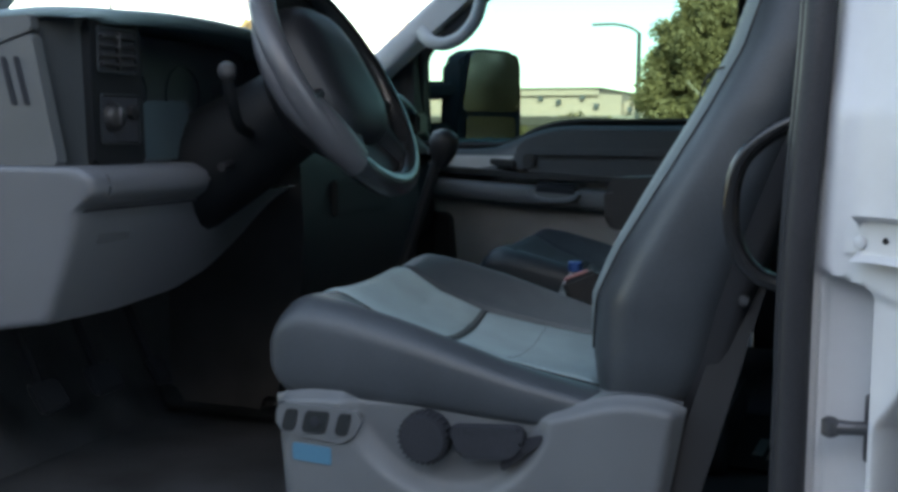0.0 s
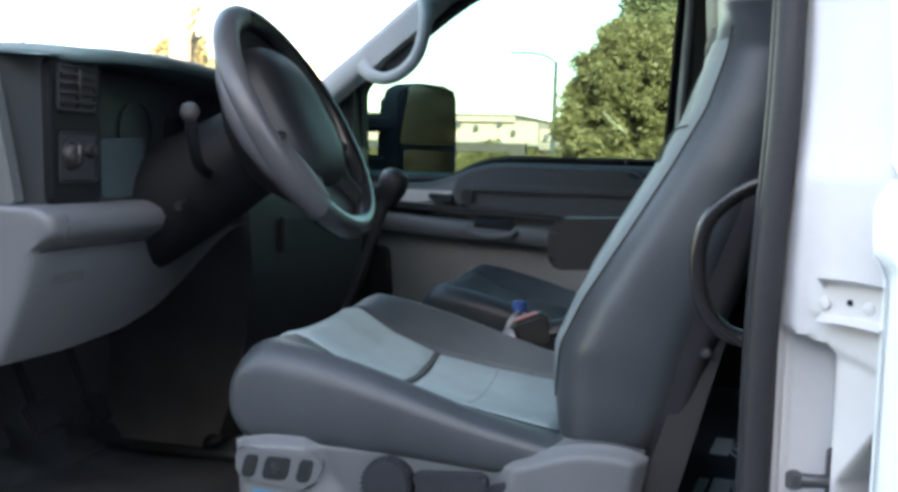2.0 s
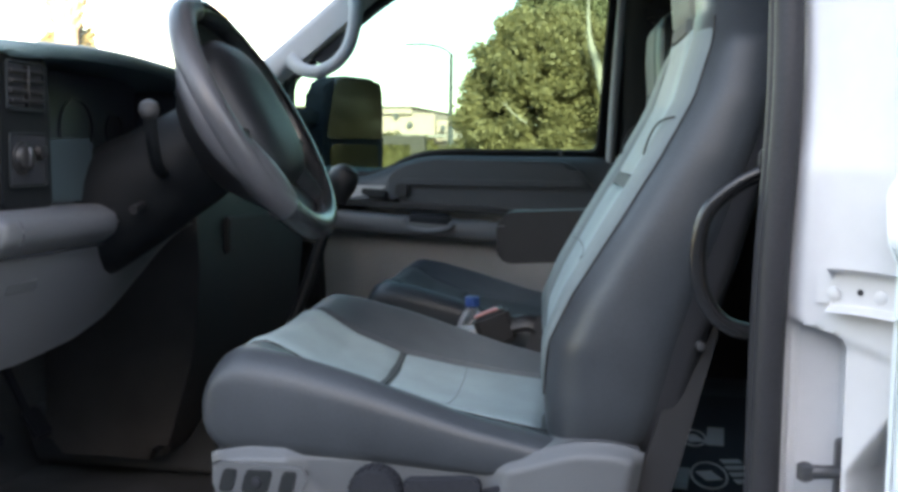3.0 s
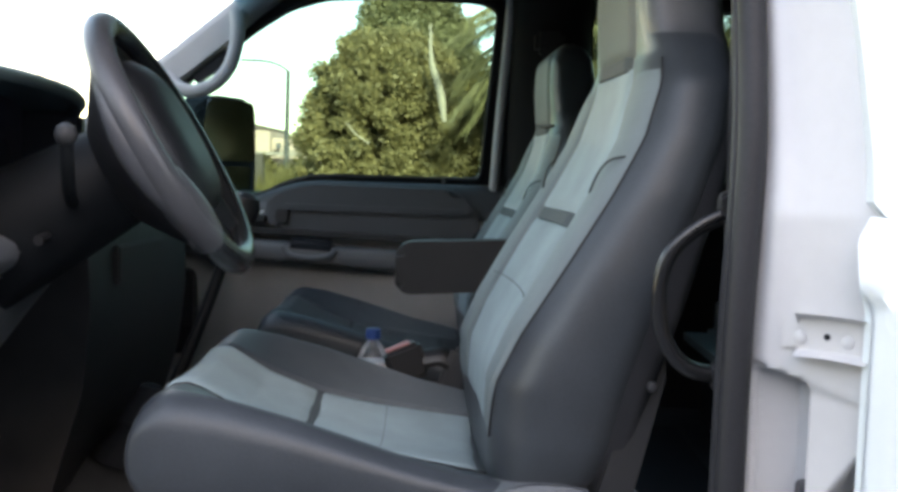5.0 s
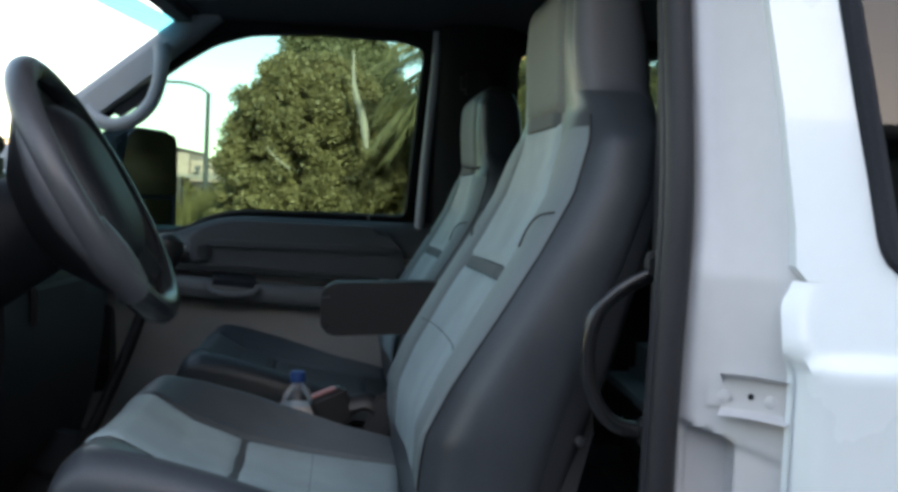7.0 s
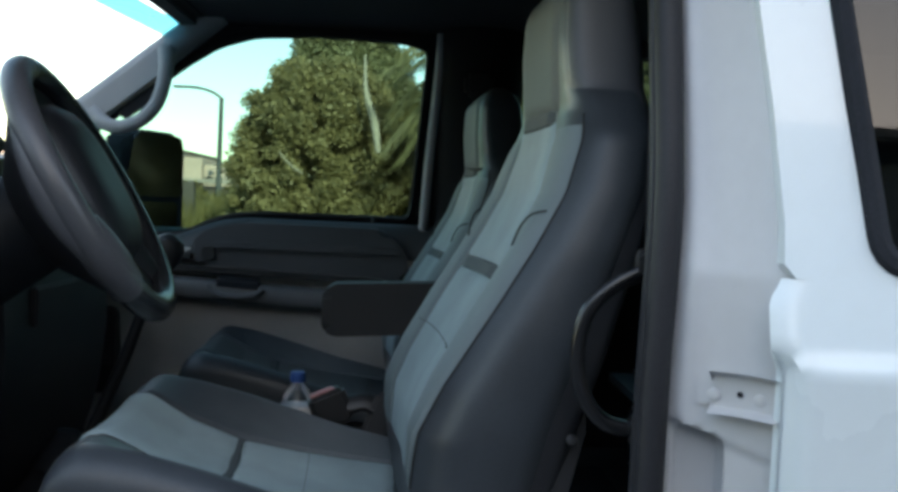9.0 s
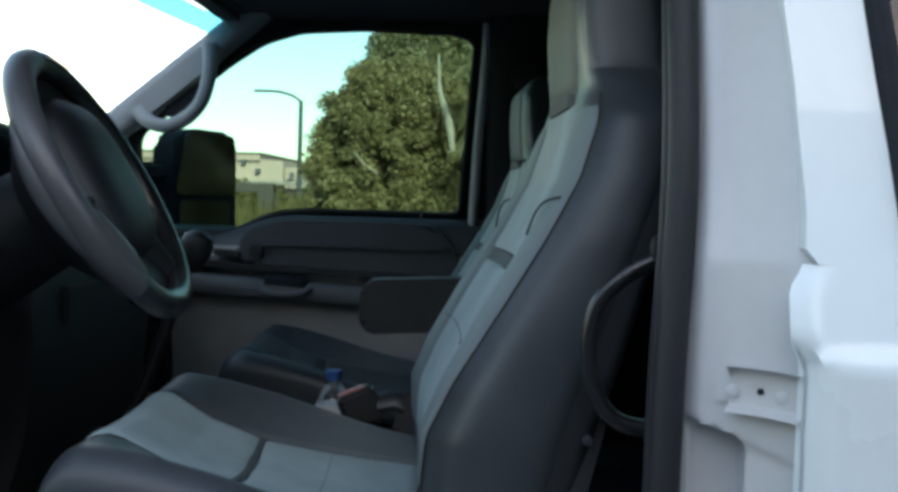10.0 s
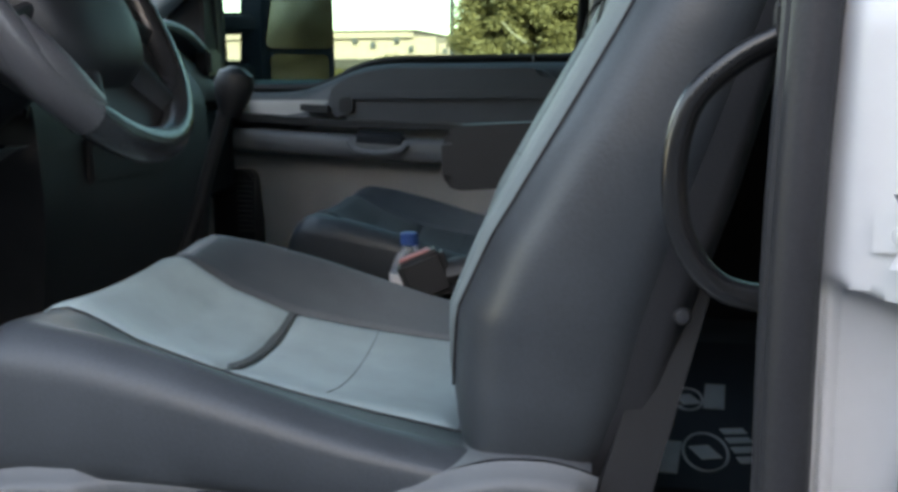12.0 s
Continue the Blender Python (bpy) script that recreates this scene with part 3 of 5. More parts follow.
turn_back(part("housing", prism(rounded([(-1.262, 1.20), (-1.035, 1.20), (-1.04, 1.63), (-1.065, 1.668), (-1.20, 1.672), (-1.25, 1.63)], 0.035), "y", 2.29, 2.38, 0.010, 3), MATTE, mirror))
turn_back(part("upper_glass", prism(rounded([(-1.246, 1.466), (-1.043, 1.466), (-1.05, 1.658), (-1.215, 1.661)], 0.02), "y", 2.284, 2.29, 0.001, 1), MIRROR, mirror, "flat mirror glass"))
turn_back(part("lower_glass", prism(rounded([(-1.232, 1.25), (-1.06, 1.25), (-1.06, 1.45), (-1.232, 1.45)], 0.015), "y", 2.284, 2.29, 0.001, 1), MIRROR, mirror, "lower mirror glass"))
for z in (1.535, 1.40):
    part("arm", box(-1.43, -1.20, 2.20, 2.26, z - 0.03, z + 0.03, 0.014, 3), BLACK, mirror)
part("bracket", box(-1.46, -1.37, 2.08, 2.28, 1.33, 1.60, 0.02, 3), BLACK, mirror)

# ---- near middle pillar ----
def jamb(u, v):
    """The painted jamb: u runs from the seal outwards to the rear door's edge, v upwards."""
    z = 0.70 + 1.26 * v
    edge = 0.075 - 0.11 * max(0.0, z - 1.42)
    inner = -0.031 - 0.009 * (1 - step(1.25, 1.55, z))
    x, y = inner + u * (edge - inner), 0.085 - 0.085 * u ** 0.9 + lean(z)
    out = 0.006 * math.exp(-((u - 0.12) / 0.10) ** 2)
    low = 1 - step(1.258, 1.268, z + 0.035 * u)
    pocket = low * step(0.02, 0.10, u) * (1 - step(0.36, 0.44, u))
    brink = max(0.46, 0.97 - 4.7 * max(0.0, 1.225 - z))
    scoop = low * step(brink, brink + 0.12, u) * (1 - step(1.215, 1.235, z))
    d = out - 0.034 * pocket - 0.055 * scoop - 0.006 * low
    return (x - 0.6 * d, y - 0.8 * d, z)


b_pillar = part("b_pillar", sheet(jamb, 110, 260), WHITE_IN, sharp=60)
tagged(b_pillar, "white painted door jamb of the middle pillar", "pillar", kind="structure")
part("inner_wall", sheet(lambda u, v: (-0.046 + 0.16 * u, 0.09 + lean(0.7 + 1.26 * v), 0.7 + 1.26 * v), 2, 12), WHITE_IN, b_pillar)


def plate_at(u, z, off):
    p = Vector(jamb(u, (z - 0.70) / 1.26))
    n = Vector((-0.63, -0.77, 0.0))
    return p + n * off


def hinge(u, v):
    z, uu = 1.279 + 0.043 * v, 0.23 + 0.63 * u
    flange = 0.016 * (max(0, abs(v - 0.5) - 0.36) / 0.14) ** 1.3
    if u < 0.17:
        flange, z = 0.0, 1.286 + 0.026 * v
    q = plate_at(uu, 1.31, 0.004 + flange + 0.004 * u * u)
    return (q.x, q.y, z + 0.002 * math.sin(3 * u))


hinge_plate = part("hinge_plate", sheet(hinge, 30, 30), WHITE_IN, b_pillar, "white painted hinge plate")
for u in (0.36, 0.70):
    p = plate_at(u, 1.2975, 0.004)
    m = Matrix.Translation(p) @ Vector((-0.63, -0.77, 0)).to_track_quat("Z", "Y").to_matrix().to_4x4()
    part("bolt", lathe([(0.007, 0), (0.0066, 0.003), (0.004, 0.0042), (0.001, 0.0046)], 16, m), WHITE_IN, hinge_plate)
p = plate_at(0.555, 1.301, 0.0055)
m = Matrix.Translation(p) @ Vector((-0.63, -0.77, 0)).to_track_quat("Z", "Y").to_matrix().to_4x4()
part("hole", lathe([(0.0032, 0), (0.0032, 0.001)], 12, m), MATTE, hinge_plate)

seal = part("door_seal", tube(smooth_path([(-0.047 - 0.011 * (1 - step(1.25, 1.55, z)), 0.07 + lean(z), z) for z in (0.72, 0.9, 1.1, 1.3, 1.5, 1.7, 1.92)], 5), 0.0165, 12, 0.9), RUBBER)
tagged(seal, "black rubber seal round the doorway", "door seal", kind="structure")
part("seal_lip", tube(smooth_path([(-0.0605 - 0.011 * (1 - step(1.25, 1.55, z)), 0.076 + lean(z), z) for z in (0.72, 0.9, 1.1, 1.3, 1.5, 1.7, 1.92)], 5), 0.0065, 8), RUBBER, seal)
trim_b = part("pillar_trim", prism(rounded([(-0.048, 0.70), (-0.02, 0.70), (-0.02, 1.20), (0.11, 1.34), (0.11, 1.96), (-0.040, 1.96)], 0.012), "y", 0.10, 0.135, 0.006), TRIM)
tagged(trim_b, "dark grey inner trim of the middle pillar", "pillar trim", kind="structure")
for vtx in trim_b.data.vertices:
    vtx.co.y += lean(vtx.co.z)

striker = thing("door_striker", "black steel door striker on the jamb", "door striker")
p = plate_at(0.40, 1.112, 0.004)
part("base_plate", prism(rounded([(p.x - 0.007, 1.078), (p.x + 0.008, 1.078), (p.x + 0.008, 1.146), (p.x - 0.007, 1.146)], 0.006), "y", p.y - 0.003, p.y + 0.01, 0.002), DARKSTEEL, striker)
part("bar", tube([(p.x + 0.002, p.y, 1.113), (p.x - 0.016, p.y - 0.006, 1.113), (p.x - 0.034, p.y - 0.013, 1.114), (p.x - 0.040, p.y - 0.015, 1.114)], [0.0075, 0.007, 0.0078, 0.006], 10), DARKSTEEL, striker)
part("bar_end", lathe([(0.004, -0.010), (0.0085, -0.007), (0.0085, 0.007), (0.004, 0.010)], 12, pose(p.x - 0.038, p.y - 0.014, 1.114)), DARKSTEEL, striker)

side_grab = thing("pillar_grab_handle", "black plastic grab handle on the middle pillar", "grab handle")
hp = smooth_path([(-0.035, 0.13, 1.430), (-0.062, 0.128, 1.417), (-0.094, 0.126, 1.401), (-0.121, 0.125, 1.376), (-0.132, 0.125, 1.345), (-0.133, 0.125, 1.31), (-0.126, 0.125, 1.28), (-0.109, 0.126, 1.255), (-0.085, 0.128, 1.243), (-0.035, 0.13, 1.240)], 6)
part("grip", tube([p + Vector((0.003, 0, 0)) for p in hp], 0.0080, 12, 1.25), GLOSS_BLACK, side_grab)
for z in (1.424, 1.240):
    part("end_mount", prism(rounded([(-0.070, z - 0.016), (-0.030, z - 0.020), (-0.030, z + 0.020), (-0.070, z + 0.016)], 0.008), "y", 0.118, 0.140, 0.004), BLACK, side_grab)

# ---- rear door ----
rear_door = thing("rear_door", "closed white rear door with tinted window", "car door")
edge_x = lambda z: 0.046 - 0.012 * step(1.330, 1.357, z) + 0.013 * step(1.396, 1.424, z)


def skin_y(z):
    return (lean(z) if z > 1.42 else 0.27 * max(0.0, z - 1.357) - 0.017) + 0.05 * step(0.9, 0.62, z) - 0.004


def swell(z):
    """How far the lower door stands proud below its shoulder line."""
    return 0.012 * (1 - step(1.333, 1.357, z))


r_hole = rounded([(0.145, 1.437), (1.0, 1.437), (0.98, 1.875), (0.098, 1.875)], 0.03)
v, f = pierced([(0.047, 1.422), (1.20, 1.422), (1.20, 1.96), (0.010, 1.96), (0.031, 1.70), (0.042, 1.59), (0.049, 1.47)], r_hole, lambda z: lean(z) - 0.004, lambda z: lean(z) + 0.03, 200)
part("upper_skin", (v, f), WHITE, rear_door)
part("lower_skin", sheet(lambda u, v: ((1 - u) * edge_x(0.62 + 0.802 * v) + u * 1.20, skin_y(0.62 + 0.802 * v) - swell(0.62 + 0.802 * v) * (1 - math.exp(-u * 150)) + 0.024 * math.exp(-u * 170) * (1 - 0.6 * step(1.33, 1.36, 0.62 + 0.802 * v)), 0.62 + 0.802 * v), 80, 90), WHITE, rear_door, sharp=60)
part("front_edge", sheet(lambda u, v: (edge_x(0.62 + 0.802 * v) + 0.001 + 0.01 * u, skin_y(0.62 + 0.802 * v) + 0.010 + 0.03 * u, 0.62 + 0.802 * v), 2, 60), WHITE, rear_door)
part("window_pane", pane(r_hole, lambda z: lean(z) + 0.008, 120), TINTED, rear_door)
part("window_seal", tube([(p[0], lean(p[1]) - 0.002, p[1]) for p in r_hole], 0.013, 8, loop=True), MATTE, rear_door)
part("inner_panel", box(0.12, 1.20, 0.10, 0.14, 0.8, 1.40, 0.01), TRIM, rear_door)

# ---- dashboard ----
dash = thing("dashboard", "two-tone grey dashboard with dark cluster hood", "dashboard")
part("side_block", prism(rounded([(-1.58, 0.105), (-1.035, 0.105), (-0.99, 0.135), (-0.978, 0.155), (-0.978, 0.24), (-1.58, 0.24)], 0.018), "z", 1.335, 1.552, 0.010, 3), SIDE_TRIM, dash)
end_cap = part("end_cap", prism(rounded([(-1.55, 1.345), (-0.992, 1.353), (-1.030, 1.527), (-1.10, 1.508), (-1.55, 1.40)], 0.006), "y", 0.088, 0.106, 0.003), DASH_GREY, dash, "light grey end cap with air slots")
part("end_top", prism(rounded([(-1.55, 1.41), (-1.10, 1.513), (-1.032, 1.532), (-1.035, 1.552), (-1.10, 1.55), (-1.55, 1.47)], 0.004), "y", 0.092, 0.107, 0.003), DASH_GREY, dash)
for x in (-1.062, -1.040):
    part("slot", prism(rounded([(x - 0.004, 1.432), (x + 0.005, 1.432), (x - 0.012, 1.497), (x - 0.021, 1.497)], 0.004), "y", 0.0865, 0.09, 0.0005, 1), MATTE, end_cap)
part("vent_column", prism(rounded([(0.140, 1.350), (0.250, 1.350), (0.243, 1.548), (0.136, 1.548)], 0.01), "x", -0.990, -0.975, 0.003), COLUMN, dash, "dark vent and switch surround")
part("column_bezel", prism(rounded([(0.258, 1.356), (0.375, 1.356), (0.37, 1.446), (0.254, 1.442)], 0.008), "x", -1.02, -0.984, 0.004), BEZEL, dash, "blue-grey column bezel")
vent = part("air_vent", box(-0.99, -0.972, 0.146, 0.229, 1.477, 1.540, 0.004), DASH_DARK, dash, "dark air vent")
part("vent_well", box(-0.975, -0.9715, 0.151, 0.224, 1.482, 1.535, 0.001, 1), MATTE, vent)
for k in range(4):
    part("slat", box(-0.974, -0.966, 0.151, 0.224, 1.487 + 0.0125 * k, 1.492 + 0.0125 * k, 0.001, 1), BLACK, vent)
part("vent_frame", tube([(-0.9715, y, z) for y, z in rounded([(0.1475, 1.479), (0.2275, 1.479), (0.2275, 1.5385), (0.1475, 1.5385)], 0.005)], 0.0022, 6, loop=True), SIDE_TRIM, vent)
part("divider", box(-0.9735, -0.965, 0.185, 0.189, 1.482, 1.535, 0.001, 1), BLACK, vent)
switch = part("light_switch", box(-0.988, -0.972, 0.15, 0.234, 1.380, 1.450, 0.004), MATTE, dash, "black headlight switch panel")
part("knob", lathe([(0.021, 0), (0.020, 0.004), (0.0175, 0.005), (0.016, 0.011), (0.014, 0.0125), (0.001, 0.013)], 24, pose(-0.973, 0.176, 1.418, 0, 90, 0)), BLACK, switch, "black rotary knob")
part("pointer", box(-0.962, -0.957, 0.1735, 0.1775, 1.407, 1.431, 0.001, 1), DARKSTEEL, switch)
part("switch_frame", tube([(-0.9715, y, z) for y, z in rounded([(0.151, 1.381), (0.233, 1.381), (0.233, 1.449), (0.151, 1.449)], 0.006)], 0.0014, 6, loop=True), SIDE_TRIM, switch)
part("small_knob", lathe([(0.010, 0), (0.009, 0.01), (0.001, 0.011)], 16, pose(-0.973, 0.214, 1.425, 0, 90, 0)), BLACK, switch)


def far_top(y):
    """Height of the passenger side of the dash, which rounds off towards the door."""
    return 1.492 - 0.11 * max(0.0, (y - 1.48) / 0.27) ** 2


def hood(u, v):
    """The pad over the cluster: u across, v from the windshield back to the lip."""
    y = 0.10 + 1.655 * u
    near = 1 - step(0.62, 0.92, y)
    xr = -1.15 + 0.185 * near
    zr = near * (1.475 + 0.085 * (1 - 0.4 * abs((y - 0.38) / 0.4) ** 2)) + (1 - near) * far_top(y)
    x = -1.60 + v * (xr + 1.60)
    z = 1.425 + (zr - 1.425) * step(0, 0.9, v) - 0.045 * max(0, v - 0.9) ** 2 * 60 * 0.1
    return (x, y, z + 0.006)


part("dash_pad", sheet(hood, 70, 30), DASH_TOP, dash, "dark green-grey dash pad")
part("pad_lip", tube(smooth_path([(-1.5, 0.112, 1.478), (-1.3, 0.108, 1.53), (-1.08, 0.108, 1.552), (-1.0, 0.145, 1.556)] + [hood(u / 20, 1.0) for u in range(1, 21)], 4), 0.011, 10), DASH_TOP, dash)
cluster = part("gauge_panel", box(-1.12, -1.085, 0.24, 0.70, 1.36, 1.55, 0.004), CLUSTER, dash, "dark unlit instrument cluster")
for y, r in ((0.36, 0.042), (0.50, 0.05), (0.62, 0.03)):
    part("dial", lathe([(r, 0), (r, 0.004), (r - 0.004, 0.004), (r - 0.005, 0.001), (0.001, 0.001)], 28, pose(-1.086, y, 1.46, 0, 90, 0)), CLUSTER, cluster)
part("cluster_floor", box(-1.10, -0.985, 0.235, 0.72, 1.345, 1.405, 0.01), CLUSTER, dash)
part("cluster_wall", box(-1.12, -0.99, 0.70, 0.73, 1.34, 1.53, 0.008), CLUSTER, dash)


def far_face(u, v):
    """Rear face of the passenger side of the dash."""
    y = 0.72 + 1.035 * u
    near = 1 - step(0.70, 0.95, y)
    x = -1.15 + 0.16 * near + 0.012 * math.sin(math.pi * v) - 0.06 * step(0.75, 1.0, v)
    return (x - 0.05 * v * v * (1 - near), y, 1.335 + (far_top(y) - 1.330) * v)


part("passenger_face", sheet(far_face, 40, 14), DASH_GREY, dash)
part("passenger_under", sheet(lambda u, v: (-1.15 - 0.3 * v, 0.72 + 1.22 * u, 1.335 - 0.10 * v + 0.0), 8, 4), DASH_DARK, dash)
part("glove_box", box(-1.32, -1.17, 1.32, 1.88, 1.10, 1.32, 0.02, 3), DASH_DARK, dash, "dark glove box")
part("far_vent", box(-1.165, -1.128, 1.645, 1.715, 1.392, 1.45, 0.008), BLACK, dash)
part("centre_panel", prism(rounded([(-1.30, 0.85), (-1.06, 0.85), (-1.00, 1.05), (-0.985, 1.20), (-0.995, 1.36), (-1.08, 1.47), (-1.30, 1.47)], 0.03), "y", 0.74, 1.31, 0.02, 3), CONSOLE, dash, "black centre panel")
part("radio", box(-0.992, -0.978, 0.86, 1.14, 1.23, 1.30, 0.004), CONSOLE, dash)

part("knee_ledge", prism(rounded([(-1.50, 1.295), (-0.962, 1.294), (-0.932, 1.316), (-0.934, 1.338), (-0.957, 1.352), (-1.50, 1.352)], 0.010), "y", 0.1145, 0.352, 0.005, 2), KNEE, dash, "pale grey knee ledge")


def lower(u, v):
    """Panel under the wheel: u across, v down and forwards."""
    y = 0.09 + 0.62 * u
    foot = float(np.interp(y, [0.09, 0.226, 0.366, 0.462, 0.52, 0.589, 0.65, 0.71], [1.138, 1.137, 1.147, 1.168, 1.192, 1.225, 1.264, 1.298]))
    x = -0.962 - 0.058 * v ** 1.5 - 0.02 * u * (1 - v)
    return (x, y, 1.298 + (foot - 1.298) * v)


part("lower_panel", sheet(lower, 24, 16), KNEE, dash, "grey panel under the steering column")
END = rounded([(-1.50, 1.352), (-0.957, 1.352), (-0.934, 1.340), (-0.932, 1.316), (-0.960, 1.294)] + [(lower(0, v / 8)[0] + 0.004, lower(0, v / 8)[2]) for v in range(1, 9)] + [(-1.50, 1.06)], 0.008)
part("lower_side", loft([[(-1.15 + (x + 1.15) * k, y, 1.24 + (z - 1.24) * k) for x, z in END] for y, k in ((0.079, 0.90), (0.079, 0.955), (0.081, 0.978), (0.085, 0.992), (0.091, 1.0), (0.1145, 1.0))]), KNEE, dash)
part("lower_bottom", sheet(lambda u, v: (lower(u, 1)[0] - v * 0.4, lower(u, 1)[1], lower(u, 1)[2] + 0.0), 8, 4), MATTE, dash)
part("panel_seam", tube(smooth_path([(-0.982, 0.081, 1.281), (-0.975, 0.083, 1.287), (-0.956, 0.106, 1.2935), (-0.955, 0.2, 1.2935), (-0.955, 0.345, 1.2935)], 6), 0.0018, 8), MATTE, dash, "dark seam under the ledge")
part("label_recess", turned(box(-0.003, 0.003, -0.035, 0.035, -0.008, 0.008, 0.002, 1), pose(-0.9745, 0.17, 1.252, 0, 12, 0)), DASH_GREY, dash)
part("kick_panel", box(-1.60, -1.32, 0.10, 0.115, FLOOR, 1.30, 0.004), MATTE, dash)

# ---- steering wheel and column ----
C_HUB = Vector((-0.758, 0.443, 1.477))
AX = 30.4
WHEEL_M = Matrix.Translation(C_HUB) @ Matrix.Rotation(radians(4.4), 4, "Z") @ Matrix.Rotation(radians(90 - AX), 4, "Y") @ Matrix.Rotation(radians(90), 4, "Z")
wheel = thing("steering_wheel", "grey leather steering wheel with dark airbag cover", "steering wheel")


def arc(a0, a1, n, r=0.183):
    return [WHEEL_M @ Vector((r * math.cos(radians(a0 + (a1 - a0) * k / n)), r * math.sin(radians(a0 + (a1 - a0) * k / n)), 0)) for k in range(n + 1)]


part("rim", tube(arc(97, 232, 44), 0.0200, 16), WHEEL, wheel, "thick grey leather rim")
part("lower_rim", tube(arc(231, 458, 60), 0.0197, 16), WHEEL_BLACK, wheel, "glossy black lower rim")
part("rim_spoke_cover", tube(arc(196, 233, 14, 0.172), [0.021 + 0.006 * math.sin(math.pi * k / 14) for k in range(15)], 14), WHEEL, wheel)


grip = [p - (WHEEL_M.to_3x3() @ Vector((0, 0, 1))) * 0.015 * math.sin(math.pi * k / 20) for k, p in enumerate(arc(140, 222, 20, 0.180))]
part("thumb_grip", tube(grip, [0.014 + 0.006 * math.sin(math.pi * k / 20) for k in range(21)], 14), WHEEL, wheel, "grey leather spoke wrap")


def pad(u, v):
    a, r = 2 * math.pi * u, v
    rx, ry = 0.118, 0.122
    c, s = math.cos(a), math.sin(a)
    k = (abs(c) ** 3 + abs(s) ** 3) ** (-1 / 3)
    return WHEEL_M @ Vector((rx * r * k * c, ry * r * k * s + 0.012, -0.014 + 0.044 * math.sqrt(max(0, 1 - r ** 4))))


part("airbag_cover", sheet(pad, 48, 12), HUB, wheel, "dark airbag cover")
part("hub_back", lathe([(0.118, -0.010), (0.174, -0.004), (0.170, -0.020), (0.128, -0.05), (0.08, -0.085), (0.03, -0.09)], 40, WHEEL_M), BLACK, wheel)
for a, w in ((196, 0.022), (-16, 0.022), (236, 0.026), (304, 0.026)):
    c, s = math.cos(radians(a)), math.sin(radians(a))
    part("spoke", tube([WHEEL_M @ Vector((r * c, r * s, -0.016 + 0.07 * max(0, r - 0.08))) for r in (0.07, 0.10, 0.13, 0.16, 0.183)], [w * 1.3, w * 1.1, w, w * 0.9, w * 0.8], 12, 0.5), HUB, wheel)

column = thing("steering_column", "black steering column shroud with turn signal stalk", "steering column")
axis = (WHEEL_M.to_3x3() @ Vector((0, 0, 1))).normalized()
part("shroud", tube([C_HUB - axis * d for d in (0.06, 0.09, 0.15, 0.22, 0.32, 0.45)], [0.058, 0.072, 0.078, 0.085, 0.09, 0.09], 20), COLUMN, column)
part("collar", tube([C_HUB - axis * d for d in (0.045, 0.075)], [0.066, 0.07], 24), COLUMN, column)
stalk = part("turn_stalk", tube(smooth_path([(-0.90, 0.43, 1.395), (-0.872, 0.37, 1.395), (-0.846, 0.297, 1.408), (-0.834, 0.260, 1.44), (-0.828, 0.241, 1.472)], 6), 0.0085, 10), COLUMN, column, "black turn signal stalk")
part("tip", lathe([(0.004, -0.014), (0.011, -0.009), (0.0138, 0), (0.011, 0.009), (0.003, 0.0138)], 16, pose(-0.828, 0.240, 1.482)), TRIM, stalk)
part("tilt_lever", tube([(-0.90, 0.40, 1.36), (-0.90, 0.36, 1.35), (-0.90, 0.33, 1.345)], 0.007, 8), BLACK, column)

gear = thing("gear_lever", "tall black gear lever with ball knob", "gear lever")
part("rod", tube(smooth_path([(-0.96, 0.92, 0.90), (-0.90, 0.91, 1.02), (-0.835, 0.90, 1.17), (-0.785, 0.90, 1.32), (-0.768, 0.90, 1.36)], 5), 0.011, 10), BLACK, gear)
part("knob", lathe([(0.014, -0.045), (0.018, -0.035), (0.027, -0.015), (0.030, 0.004), (0.025, 0.02), (0.012, 0.028), (0.001, 0.03)], 24, pose(-0.763, 0.90, 1.375, 0, 12, 0)), BLACK, gear, "black ball knob")
part("boot", lathe([(0.085, 0), (0.07, 0.02), (0.05, 0.06), (0.055, 0.075), (0.035, 0.11), (0.02, 0.14)], 20, pose(-0.96, 0.92, 0.895, 0, 10, 0)), MATTE, gear)

pedals = thing("pedals", "black rubber foot pedals with worn steel arms", "pedals")
for y, z, w in ((0.36, 0.95, 0.035), (0.50, 0.95, 0.04), (0.66, 0.93, 0.025)):
    ped = part("pedal", turned(box(-0.008, 0.008, -w, w, -0.03, 0.03, 0.006), pose(-1.27, y, z, 0, -35, 0)), MATTE, pedals)
    part("pedal_arm", tube([(-1.28, y, z), (-1.34, y, z + 0.12), (-1.42, y + 0.01, z + 0.25)], 0.008, 8), MATTE, ped)

